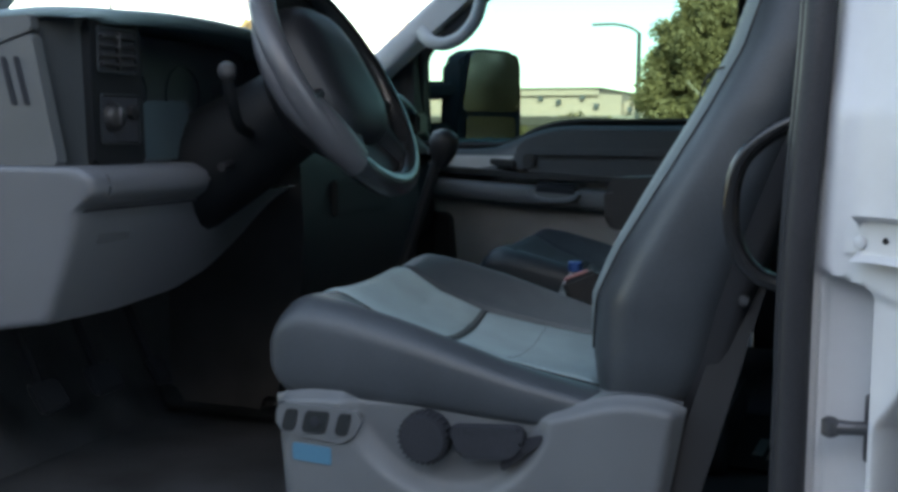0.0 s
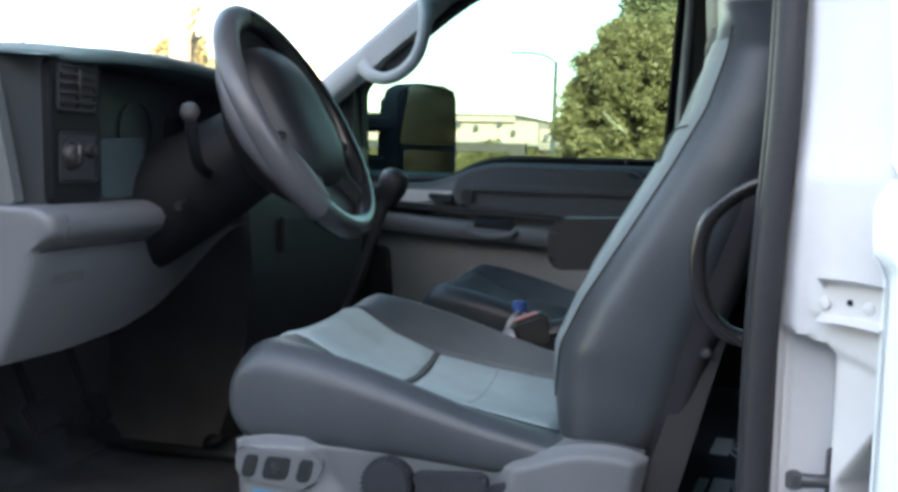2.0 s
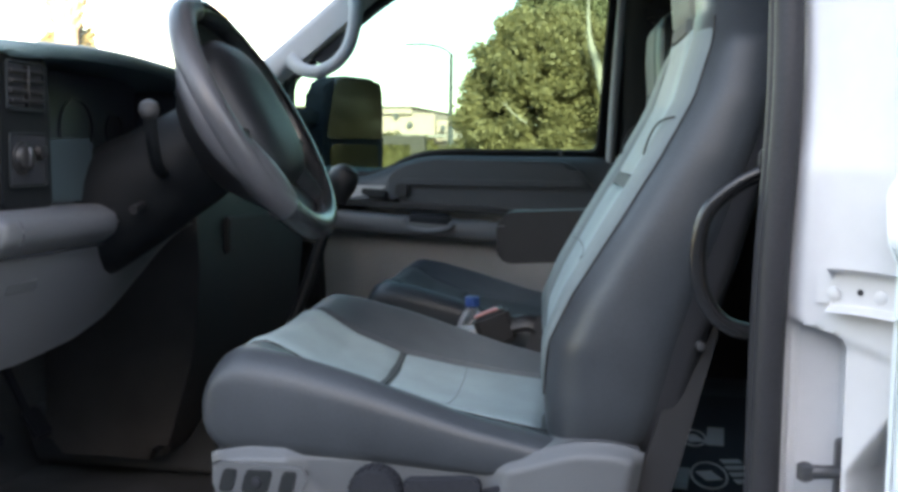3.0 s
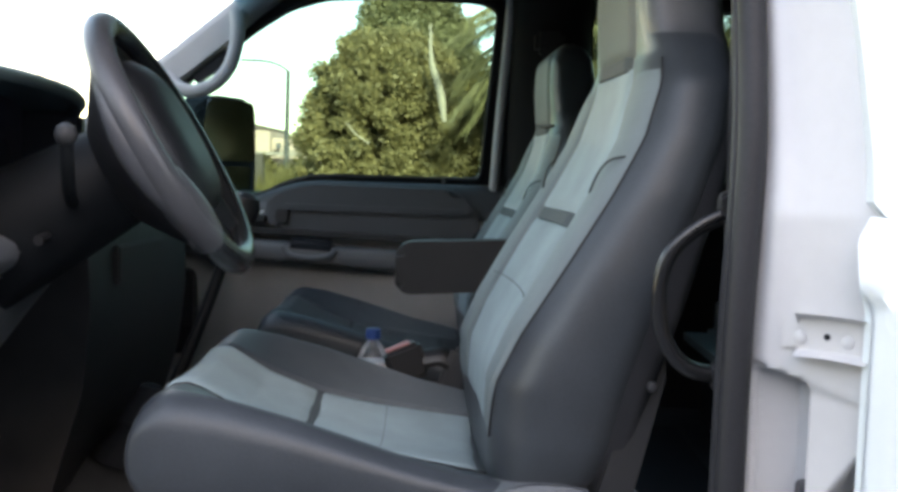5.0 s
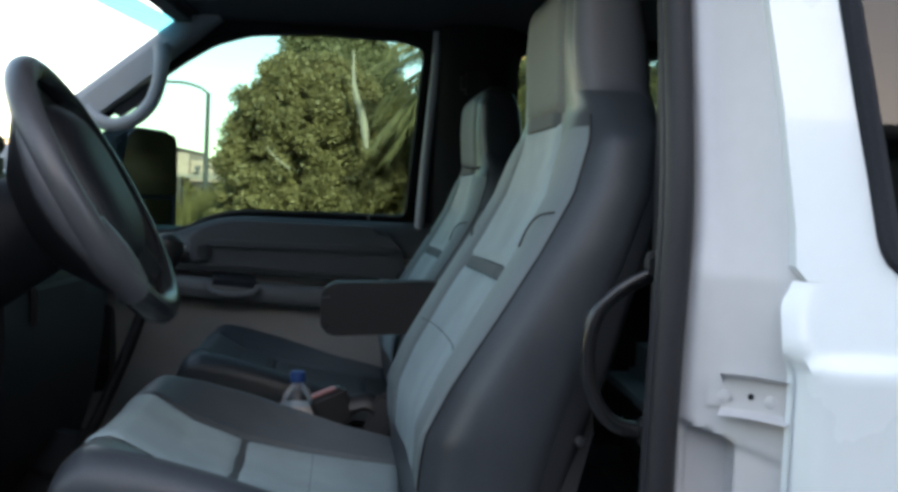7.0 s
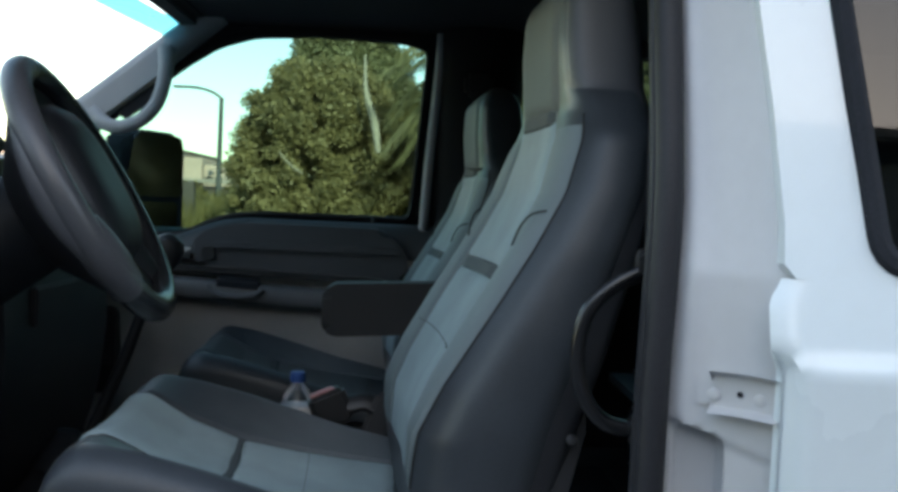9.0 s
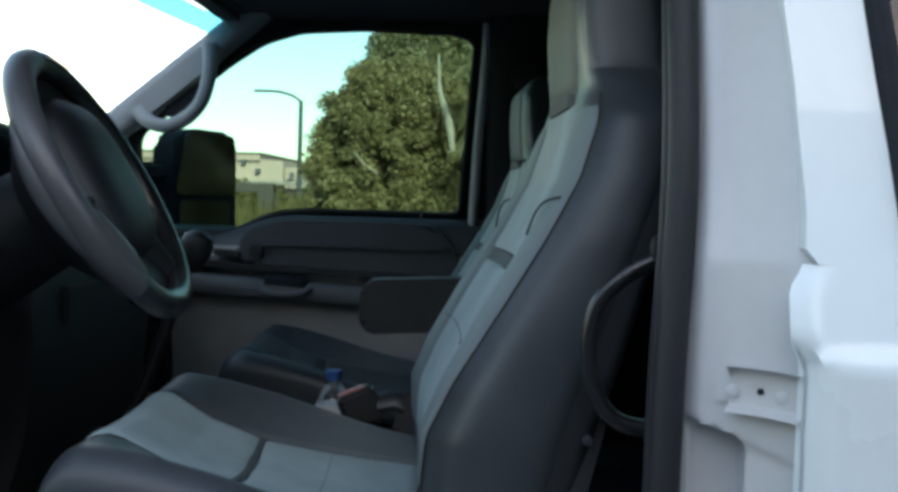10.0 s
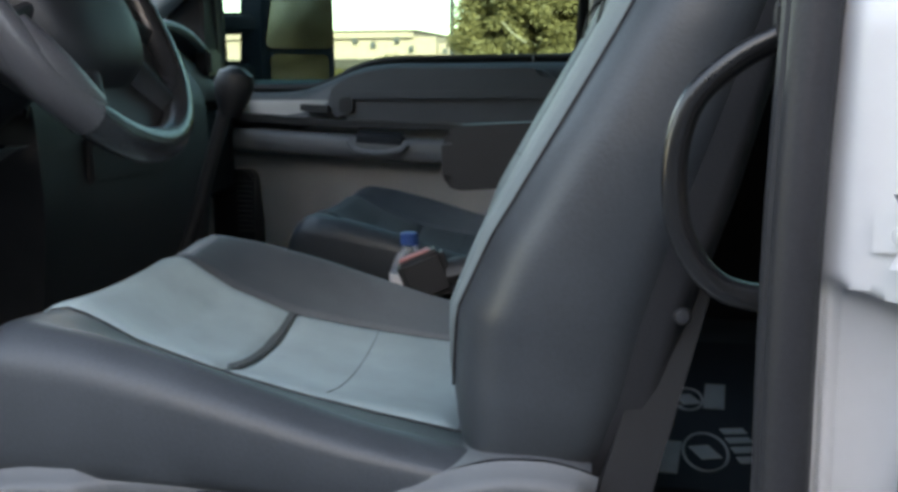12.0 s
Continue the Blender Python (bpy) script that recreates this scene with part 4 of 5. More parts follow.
# ---- seats ----
Z_S = [1.055, 1.09, 1.13, 1.20, 1.26, 1.34, 1.43, 1.50, 1.57, 1.61, 1.64, 1.70, 1.76, 1.79, 1.805]
XF = [-0.318, -0.325, -0.328, -0.326, -0.300, -0.254, -0.201, -0.165, -0.145, -0.140, -0.140, -0.144, -0.142, -0.128, -0.110]
XR = [-0.195, -0.160, -0.141, -0.120, -0.103, -0.080, -0.053, -0.030, -0.013, -0.020, -0.028, -0.031, -0.041, -0.056, -0.08]
HW = [0.250, 0.268, 0.276, 0.280, 0.281, 0.280, 0.275, 0.264, 0.240, 0.206, 0.176, 0.160, 0.150, 0.133, 0.100]
DIP = [0.005, 0.012, 0.016, 0.018, 0.017, 0.015, 0.013, 0.01, 0.008, 0.006, 0.004, 0.004, 0.003, 0.002, 0.0]
KW = [0.13, 0.135, 0.138, 0.143, 0.148, 0.152, 0.150, 0.138, 0.118, 0.116, 0.122, 0.122, 0.118, 0.10, 0.06]
BULGE = [0.0, 0.006, 0.012, 0.018, 0.020, 0.020, 0.018, 0.015, 0.009, 0.0, 0.0, 0.0, 0.0, 0.0, 0.0]
TWIST = 0.038
GZ = np.linspace(1.055, 1.805, 90)


def level(vals, z):
    return float(np.interp(z, Z_S, vals))


def back_x(z, y):
    """Front of the backrest at a height, y from its middle line."""
    w, t = level(HW, z), min(1.0, abs(y) / level(HW, z))
    mid, hd = (level(XF, z) + level(XR, z)) / 2, (level(XR, z) - level(XF, z)) / 2
    wing = level(BULGE, z) * math.exp(-((t - 0.74) / 0.17) ** 2) * (0.75 if y > 0 else 0.45)
    n = 3.4 + 2.0 * step(1.60, 1.66, z)
    return mid - hd * (1 - t ** n) ** (1 / n) + level(DIP, z) * max(0.0, 1 - (t / 0.8) ** 2) - wing - TWIST * y


def SEAM(z):
    """Where the piping runs between the bolster's face and its side."""
    return level(HW, z) * float(np.interp(z, [1.12, 1.2, 1.35, 1.5, 1.6], [0.77, 0.82, 0.87, 0.90, 0.915]))


def back_ring(z):
    w = level(HW, z)
    mid, hd = (level(XF, z) + level(XR, z)) / 2, (level(XR, z) - level(XF, z)) / 2
    ring = []
    for k in range(56):
        a = 2 * math.pi * k / 56
        c, s = math.cos(a), math.sin(a)
        n = 3.4 + 2.0 * step(1.60, 1.66, z)
        y = w * math.copysign(abs(c) ** (2 / n), c)
        x = mid + hd * math.copysign(abs(s) ** (2 / n), s) - TWIST * y
        ring.append((x if s >= 0 else back_x(z, y), y, z))
    return ring


SH_Z = [1.00, 1.055, 1.135, 1.208, 1.26, 1.30, 1.37, 1.45, 1.55, 1.60]
SH_X = [-0.175, -0.160, -0.140, -0.121, -0.103, -0.090, -0.072, -0.050, -0.027, -0.018]


def shell_ring(z):
    """The hard back cover that closes the rear of the backrest."""
    w, x1 = level(HW, z) - 0.010, float(np.interp(z, SH_Z, SH_X))
    x0 = level(XF, z) + 0.06
    ring = []
    for k in range(40):
        a = 2 * math.pi * k / 40
        c, s = math.cos(a), math.sin(a)
        y = w * math.copysign(abs(c) ** 0.25, c)
        ring.append(((x0 + x1) / 2 + (x1 - x0) / 2 * math.copysign(abs(s) ** 0.25, s) - TWIST * y, y, z))
    return ring


def head_side(z, a, sgn):
    """A point on the headrest's side: a runs in degrees from its front corner backwards."""
    ring = back_ring(z)
    k = (180 + a) / 360 * 56
    i = int(k) % 56
    p, q = Vector(ring[i]), Vector(ring[(i + 1) % 56])
    p = p + (q - p) * (k - int(k))
    return (p.x + TWIST * p.y * (1 - sgn), p.y * sgn, p.z)


def patch(f, out, u0, u1, v0, v1, nu=16, nv=16, puff=0.006, tuck=0.003):
    """A padded piece of cover lying on a surface f(u, v), pushed out along a direction, its rim tucked in."""
    def g(a, b):
        u, v = u0 + (u1 - u0) * a, v0 + (v1 - v0) * b
        rim = min(1.0, 14 * min(a, 1 - a, b, 1 - b))
        d = -tuck + (puff + tuck) * math.sqrt(rim)
        p = Vector(f(u, v))
        return p + Vector(out) * d
    return sheet(g, nu, nv)


CRX = [-0.76, -0.69, -0.63, -0.55, -0.47, -0.40, -0.28]
CRZ = [1.186, 1.194, 1.185, 1.163, 1.136, 1.112, 1.082]
DPZ = [0.012, 0.035, 0.068, 0.075, 0.065, 0.05, 0.035]
W_C = 0.278


def cushion_top(x, y):
    t = min(1.0, abs(y) / W_C)
    c, d = float(np.interp(x, CRX, CRZ)), float(np.interp(x, CRX, DPZ))
    q = min(1.0, max(0.0, (x + 0.742) / 0.060))
    f = max(0.0, 1 - (1 - q) ** 2.6) ** (1 / 2.6)
    zb = 1.02
    half = (c - zb) / 2
    zm = zb + half
    return zm + half * f * (1 - t ** 4.5) ** (1 / 4.5) - d * max(0.0, 1 - (t / 0.86) ** 2.1) * f


def cushion_ring(x):
    q = min(1.0, max(0.0, (x + 0.742) / 0.060))
    f = max(0.0, 1 - (1 - q) ** 2.6) ** (1 / 2.6)
    c, zb = float(np.interp(x, CRX, CRZ)), 1.02
    half = (c - zb) / 2
    w = W_C * (0.93 + 0.07 * f) * (1 - 0.12 * step(-0.30, -0.24, x))
    ring = []
    for k in range(60):
        a = 2 * math.pi * k / 60
        co, s = math.cos(a), math.sin(a)
        y = w * math.copysign(abs(co) ** (2 / 4.0), co)
        if s >= 0:
            ring.append((x, y, cushion_top(x, y * W_C / w)))
        else:
            ring.append((x, y, zb + half - half * f * abs(s) ** (2 / 4.5)))
    return ring


def seam(points, parent, r=0.0022):
    part("piping", tube(points, r, 6), STITCH, parent)


def seat(label):
    """A high-backed seat about its own middle line, at y = 0; x and z as in the cab."""
    s = thing("front_seat", label, "seat", "front seats")
    cushion = part("seat_cushion", loft([cushion_ring(x) for x in (-0.742, -0.7412, -0.739, -0.735, -0.729, -0.720, -0.708, -0.695, -0.675, -0.655, -0.63, -0.60, -0.57, -0.54, -0.51, -0.48, -0.45, -0.42, -0.39, -0.36, -0.345, -0.33, -0.315, -0.30, -0.285, -0.27, -0.22)]), LEATHER, s, "charcoal leather cushion")
    side_at = lambda x: float(np.interp(x, [-0.75, -0.66, -0.55, -0.3], [0.152, 0.134, 0.124, 0.155]))
    top = lambda u, v: (u, v * side_at(u), cushion_top(u, v * side_at(u)))
    part("front_insert", patch(top, (-0.25, 0, 1), -0.729, -0.5535, -1, 1, 34, 34, 0.006, 0.0002), INSERT, cushion, "pale grey-blue cloth insert")
    part("rear_insert", patch(top, (0, 0, 1), -0.5495, -0.318, -1, 1, 34, 34, 0.006, 0.0002), INSERT, cushion, "pale grey-blue cloth insert")
    far = lambda u, v: (u, side_at(u) * 1.005 + v * (W_C * 0.90 - side_at(u) * 1.005), cushion_top(u, side_at(u) * 1.005 + v * (W_C * 0.90 - side_at(u) * 1.005)))
    part("inner_bolster", patch(far, (0, -0.4, 1), -0.722, -0.27, 0, 1, 34, 18, 0.004, 0.001), COVER, cushion, "worn grey vinyl bolster, sheen painted in")
    # strip of darker cloth that paints the shade in the cross groove
    part("cross_fold", patch(top, (0, 0, 1), -0.5560, -0.5470, -0.80, 0.97, 8, 30, 0.0066, -0.0045), FOLD, cushion, "fold across the cushion, shade painted in")
    for k in (-1.02,):
        seam([(x, k * side_at(x), cushion_top(x, k * side_at(x)) + 0.001) for x in np.linspace(-0.727, -0.27, 30)], cushion, 0.0012)
    seam([(-0.448, y, cushion_top(-0.448, y) + 0.0064) for y in np.linspace(-0.12, 0.12, 20)], cushion, 0.0004)
    back = part("backrest", loft([back_ring(z) for z in GZ]), LEATHER, s, "charcoal leather backrest with built-in headrest")
    face = lambda u, v: (back_x(u, v), v, u)
    wide = lambda u, v: (back_x(u, v * level(KW, u)), v * level(KW, u), u)
    for name, z0, z1 in (("upper_insert", 1.396, 1.600), ("lower_insert", 1.12, 1.394),):
        part(name, patch(wide, (-1, 0, 0.2), z0, z1, -1, 1, 16, 20), INSERT, back, "pale grey-blue cloth insert")
    seam([(back_x(1.298, y) - 0.0062, y, 1.2985) for y in np.linspace(-0.17, 0.17, 20)], back, 0.0008)
    part("headrest_insert", patch(wide, (-1, 0, 0.1), 1.604, 1.79, -1, 1, 14, 14, 0.005), HEAD_CLOTH, back, "grey-blue cloth headrest face")
    # side patches in a paler grey paint the leather's sheen
    for sgn in (1, -1):
        part("headrest_side", patch(lambda u, v: head_side(u - 0.055 * step(-5, -45, v) * (1.785 - u) / 0.157, v, sgn), (-0.5, -0.8 * sgn, 0), 1.628, 1.785, -48, 46, 16, 24, 0.0025, 0.002), HEAD_SHEEN, back, "headrest side, leather sheen painted grey")
    part("back_shell", loft([shell_ring(z) for z in np.linspace(1.0, 1.565, 40)]), SHELL, back, "plain dark grey hard back cover")
    for sgn in (-1, 1):
        rim = lambda u, v: (back_x(u, sgn * (level(KW, u) + 0.004 + v * (SEAM(u) - 0.004 - level(KW, u)))), sgn * (level(KW, u) + 0.004 + v * (SEAM(u) - 0.004 - level(KW, u))), u)
        part("bolster_cover", patch(rim, (-1, 0, 0.1), 1.12, 1.595, 0.0, 1.0, 30, 12, 0.004), BOLSTER, back, "grey-blue bolster cover")
        seam([(back_x(z, sgn * SEAM(z)) - 0.001, sgn * SEAM(z), z) for z in np.linspace(1.13, 1.60, 40)], back, 0.0013)
        seam([(back_x(1.432 + 0.045 * k / 12, sgn * (0.182 + 0.048 * k / 12)) - 0.005, sgn * (0.182 + 0.048 * k / 12), 1.432 + 0.045 * k / 12 + 0.012 * math.sin(math.pi * k / 12)) for k in range(13)], back, 0.0014)
    for sgn in (0, 1):
        ring = back_ring(1.588)
        seam([(ring[k][0], ring[k][1] * (1 - 2 * sgn), 1.588 - 0.012 * (k - 20) / 12) for k in range(20, 33)], back, 0.0012)
    # crease shade on the backrest, painted as strips of darker cloth
    part("slot", patch(wide, (-1, 0, 0.2), 1.588, 1.612, -0.86, 0.86, 8, 14, 0.0072, 0.001), FOLD, back, "fold below the headrest, shade painted in")
    part("slot", patch(wide, (-1, 0, 0.2), 1.384, 1.404, -0.90, 0.90, 8, 14, 0.0072, 0.001), FOLD, back, "fold across the backrest, shade painted in")
    part("base_frame", box(-0.66, -0.20, -0.23, 0.23, 0.86, 1.015, 0.01), MATTE, s)
    for x in (-0.6, -0.26):
        for y in (-0.18, 0.18):
            part("seat_foot", box(x - 0.03, x + 0.03, y - 0.02, y + 0.02, FLOOR, 0.865, 0.004), DARKSTEEL, s)
    return s


driver = seat("charcoal leather driver seat with pale cloth inserts")
passenger = copy_thing(driver, pose(-0.05, 1.57, 0, 0, 0, 3))
passenger.scale = (1, 1, 0.975)
for child in passenger.children:
    if child.name.startswith("seat_cushion"):
        child.location.x, child.location.z = -0.045, -0.02
        # the passenger side's shade is put into a darker insert cloth
        for cover in child.children:
            if "insert" in cover.name:
                cover.data = cover.data.copy()
                cover.data.materials[0] = HEAD_CLOTH
                tagged(cover, "grey-blue cloth insert, shade painted in")
for child in list(passenger.children_recursive):
    if child.name.startswith("headrest_side"):
        bpy.data.objects.remove(child)
passenger["label"] = "charcoal passenger seat with fold-down armrest"


S_TOP = line([-0.735, -0.70, -0.55, -0.45, -0.385, -0.35, -0.30, -0.26, -0.215, -0.188], [1.062, 1.072, 1.076, 1.075, 1.071, 1.074, 1.098, 1.103, 1.098, 1.085])


def shroud(u, v):
    x = -0.738 + 0.538 * u
    z0, z1 = 0.84, S_TOP(x)
    z = z0 + (z1 - z0) * v
    r = math.hypot((x + 0.50) / 0.135, (z - 1.075) / 0.125)
    dish = 1 - step(0.86, 1.06, r)
    rim = step(0.0, 0.03, u) * step(0.0, 0.03, 1 - u) * step(0.0, 0.06, 1 - v)
    x += 0.02 * (1 - v) * (1 - u) - 0.17 * (1.085 - z) * u ** 6
    return (x, 0.198 + 0.020 * dish + 0.018 * (1 - rim) - 0.008 * step(-0.36, -0.28, x), z)


side = part("side_shroud", sheet(shroud, 90, 60), SHROUD, driver, "pale grey plastic side shroud", 60)
side.location = (0.012, -0.49, -0.011)
part("shroud_cap", sheet(lambda u, v: (-0.735 + 0.530 * u, 0.216 + 0.06 * v, S_TOP(-0.735 + 0.530 * u) - 0.001), 40, 2), SHROUD, side)


def switch_at(x, z, w, h, slant=0.25):
    return prism(rounded([(x - w - slant * h, z - h), (x + w - slant * h, z - h), (x + w + slant * h, z + h), (x - w + slant * h, z + h)], 0.006), "y", 0.1915, 0.20, 0.002)


pod = part("switch_pod", prism(rounded([(-0.728, 1.015), (-0.622, 1.008), (-0.602, 1.052), (-0.728, 1.058)], 0.012), "y", 0.194, 0.202, 0.004), SHROUD, side)
for x, w in ((-0.708, 0.009), (-0.671, 0.017), (-0.632, 0.009)):
    part("seat_switch", switch_at(x, 1.034, w, 0.015), DASH_DARK, pod, "dark power seat switch")
part("joystick", lathe([(0.007, 0), (0.006, 0.003), (0.001, 0.004)], 12, pose(-0.671, 0.1915, 1.034, 90, 0, 0)), MATTE, pod)
part("sticker", prism(rounded([(-0.706, 0.980), (-0.651, 0.977), (-0.651, 1.000), (-0.706, 1.003)], 0.003), "y", 0.1965, 0.199, 0.0005, 1), BLUE, side, "blue sticker")
knob = part("lumbar_knob", lathe([(0.033, 0.0), (0.033, 0.006), (0.032, 0.022), (0.029, 0.028), (0.012, 0.03), (0.001, 0.03)], 32, pose(-0.523, 0.216, 1.026, 90, 0, 0)), MATTE, side, "round black knob")
for k in range(28):
    a = 2 * math.pi * k / 28
    part("ridge", tube([(-0.523 + 0.033 * math.cos(a), 0.214, 1.026 + 0.033 * math.sin(a)), (-0.523 + 0.0325 * math.cos(a), 0.192, 1.026 + 0.0325 * math.sin(a))], 0.0016, 6), MATTE, knob)
lever = part("recline_lever", prism(rounded([(-0.49, 1.045), (-0.395, 1.052), (-0.392, 1.030), (-0.41, 1.010), (-0.475, 1.006)], 0.008), "y", 0.192, 0.212, 0.005), MATTE, side, "black recline lever")
part("tab", prism(rounded([(-0.41, 1.03), (-0.37, 1.043), (-0.37, 1.034), (-0.42, 0.992), (-0.425, 1.0)], 0.004), "y", 0.20, 0.208, 0.002), MATTE, lever)
skirt = part("recliner_cover", prism(rounded([(-0.150, 1.240), (-0.098, 1.240), (-0.108, 1.208), (-0.127, 1.135), (-0.147, 1.058), (-0.206, 0.84), (-0.256, 0.84), (-0.190, 1.055), (-0.164, 1.143)], 0.012), "y", 0.2185, 0.24, 0.001, 1), RECLINER, driver, "dark grey recliner cover")
skirt.location = (0, -0.49, 0)
for vtx in skirt.data.vertices:
    vtx.co.y += 0.014 * max(0.0, vtx.co.z - 1.06) / 0.16 + 0.13 * max(0.0, vtx.co.z - 1.215) / 0.08
bolt = part("pivot_bolt", lathe([(0.0068, 0), (0.0068, 0.004), (0.005, 0.0065), (0.001, 0.007)], 12, pose(-0.127, 0.212, 1.210, 90, 0, 0)), DARKSTEEL, driver, "dull steel pivot bolt")
bolt.location = (0, -0.49, 0)
arm_shape = prism(rounded([(-0.505, 1.205), (-0.505, 1.285), (-0.48, 1.305), (-0.25, 1.315), (-0.23, 1.30), (-0.23, 1.205), (-0.48, 1.19)], 0.03), "y", 1.205, 1.275, 0.018, 4)
arm_rest = part("armrest", arm_shape, TRIM, passenger, "dark padded armrest")
arm_rest.location = (0.03, -1.57, 0.033)
strap = part("strap", tube([(-0.208 + 0.07 * (1 - math.cos(a)) * 0.5 + 0.03, 1.57 + 0.165 * math.sin(a) - 0.0, 1.612 + 0.006 * math.sin(2 * a)) for a in np.linspace(-1.2, 1.2, 20)], 0.003, 6), STITCH, passenger, "black cord round the headrest")
strap.location = (0.03, -1.57, 0.0)
driver.matrix_world = pose(-0.008, 0.49, 0, 0, 0, 3)

# ---- loose things between the seats ----
console = thing("centre_console", "low black console between the front seats", "console")
part("body", box(-0.80, -0.22, 0.86, 1.20, 0.88, 0.945, 0.02, 3), MATTE, console)
part("tray", box(-0.62, -0.42, 0.94, 1.16, 0.943, 0.952, 0.004), BLACK, console)
bottle = thing("water_bottle", "clear plastic water bottle with blue cap", "bottle", at=(0, 0, 0))
bm_ = pose(-0.535, 1.06, 0.952)
part("body", lathe([(0.030, 0), (0.033, 0.006), (0.033, 0.05), (0.031, 0.055), (0.033, 0.06), (0.033, 0.12), (0.026, 0.145), (0.014, 0.158), (0.013, 0.17)], 24, bm_), CLEARPLASTIC, bottle)
part("label_wrap", lathe([(0.0335, 0.06), (0.0338, 0.062), (0.0338, 0.118), (0.0335, 0.12)], 24, bm_), PAPER, bottle, "white paper label")
part("label_print", sheet(lambda u, v: bm_ @ Vector((0.0342 * math.cos(-2.2 + 1.2 * u), 0.0342 * math.sin(-2.2 + 1.2 * u), 0.07 + 0.03 * v)), 10, 2), RED, bottle, "red print block")
part("cap", lathe([(0.0145, 0.165), (0.015, 0.168), (0.015, 0.183), (0.013, 0.185), (0.001, 0.1855)], 24, bm_), CAP, bottle, "blue screw cap")
buckle = thing("seat_belt_buckle", "black seat belt buckle with red button", "seat belt buckle")
B_M = pose(-0.452, 0.795, 1.128, 0, -22, 12)
part("case", turned(box(-0.034, 0.033, -0.020, 0.020, -0.042, 0.022, 0.008, 3), B_M), BLACK, buckle)
part("button", turned(box(-0.028, 0.018, -0.012, 0.012, 0.019, 0.0245, 0.002), B_M), PINK, buckle, "faded red release button")
part("stalk", tube(smooth_path([(-0.42, 0.80, 1.125), (-0.385, 0.80, 1.13), (-0.355, 0.80, 1.10), (-0.34, 0.80, 1.02), (-0.34, 0.80, 0.93)], 5), 0.019, 10, 0.6), BLACK, buckle)
part("strap_end", turned(box(-0.02, 0.03, -0.012, 0.012, -0.05, 0.03, 0.008), pose(-0.36, 0.79, 1.12, 0, 20, 0)), TRIM, buckle)

mat = thing("floor_mat", "black rubber floor mat with worn white print", "floor mat")
part("sheet", box(-0.20, 0.20, 0.86, 1.72, FLOOR, FLOOR + 0.008, 0.003), MATTE, mat)
for x0, x1, y0, y1 in ((-0.132, -0.095, 0.92, 1.06), (-0.14, -0.10, 1.24, 1.38), (-0.045, -0.008, 1.24, 1.39), (-0.16, -0.14, 0.94, 1.05)):
    part("print_block", turned(box((x0 - x1) / 2, (x1 - x0) / 2, (y0 - y1) / 2, (y1 - y0) / 2, 0.0, 0.0025, 0.0008, 1), pose((x0 + x1) / 2, (y0 + y1) / 2, FLOOR + 0.007, 0, 0, -4)), WHITEPRINT, mat, "worn white print")
for k in range(4):
    part("print_bar", turned(box(-0.02, 0.02, -0.013, 0.013, 0, 0.0025, 0.001, 1), pose(-0.006 + 0.006 * k, 1.125 - 0.043 * k, FLOOR + 0.007, 0, 0, 14)), WHITEPRINT, mat, "worn white print")
for cx, cy, r in ((-0.055, 1.02, 0.034), (-0.075, 1.29, 0.026)):
    ring = part("print_ring", tube([(cx + r * math.cos(a), cy + 2.5 * r * math.sin(a), FLOOR + 0.0085) for a in np.linspace(0, 6.283, 48)], 0.0025, 6), WHITEPRINT, mat, "worn white ring")
    part("inner_mark", turned(box(-0.018, 0.016, -0.03, 0.028, 0, 0.0022, 0.001, 1), pose(cx, cy, FLOOR + 0.007, 0, 0, 20)), WHITEPRINT, ring)

# ---- outside ----
ground = part("ground", sheet(lambda u, v: (-1500 + 3000 * u, -1500 + 3000 * v, 0.0), 2, 2), ASPHALT)
tagged(ground, "pale worn paved car park ground", "ground", kind="structure")
field = part("verge", sheet(lambda u, v: (-120 + 240 * u, 18 + 70 * v, 0.02 + 0.9 * step(0, 0.25, v)), 20, 20), MEADOW)
tagged(field, "dry grassy verge beyond the car park", "verge", kind="structure")


def leaves(clumps, count, size, rng, squash=1.0, hang=0.0):
    """Small pointed leaves strewn through round clumps (x, y, z, radius)."""
    c = np.array(clumps)
    pick = rng.choice(len(c), count, p=c[:, 3] ** 2 / (c[:, 3] ** 2).sum())
    d = rng.normal(size=(count, 3))
    d /= np.linalg.norm(d, axis=1)[:, None]
    r = c[pick, 3] * (0.35 + 0.95 * rng.random(count) ** 0.8)
    p = c[pick, :3] + d * r[:, None] * np.array([1, 1, squash])
    a = rng.normal(size=(count, 3))
    a[:, 2] -= hang
    a /= np.linalg.norm(a, axis=1)[:, None]
    b = np.cross(a, rng.normal(size=(count, 3)))
    b /= np.linalg.norm(b, axis=1)[:, None]
    s = size * (0.6 + 0.8 * rng.random(count))[:, None]
    quad = np.stack([p - a * s, p + b * s * 0.42, p + a * s, p - b * s * 0.42], 1).reshape(-1, 3)
    return [tuple(q) for q in quad], [(4 * i, 4 * i + 1, 4 * i + 2, 4 * i + 3) for i in range(count)]


def flat_part(name, vf, mat, parent, label=""):
    me = bpy.data.meshes.new(name)
    me.from_pydata(vf[0], [], vf[1])
    me.materials.append(mat)
    ob = new(name, me)
    ob.parent = parent
    return tagged(ob, label)


rng = np.random.default_rng(7)


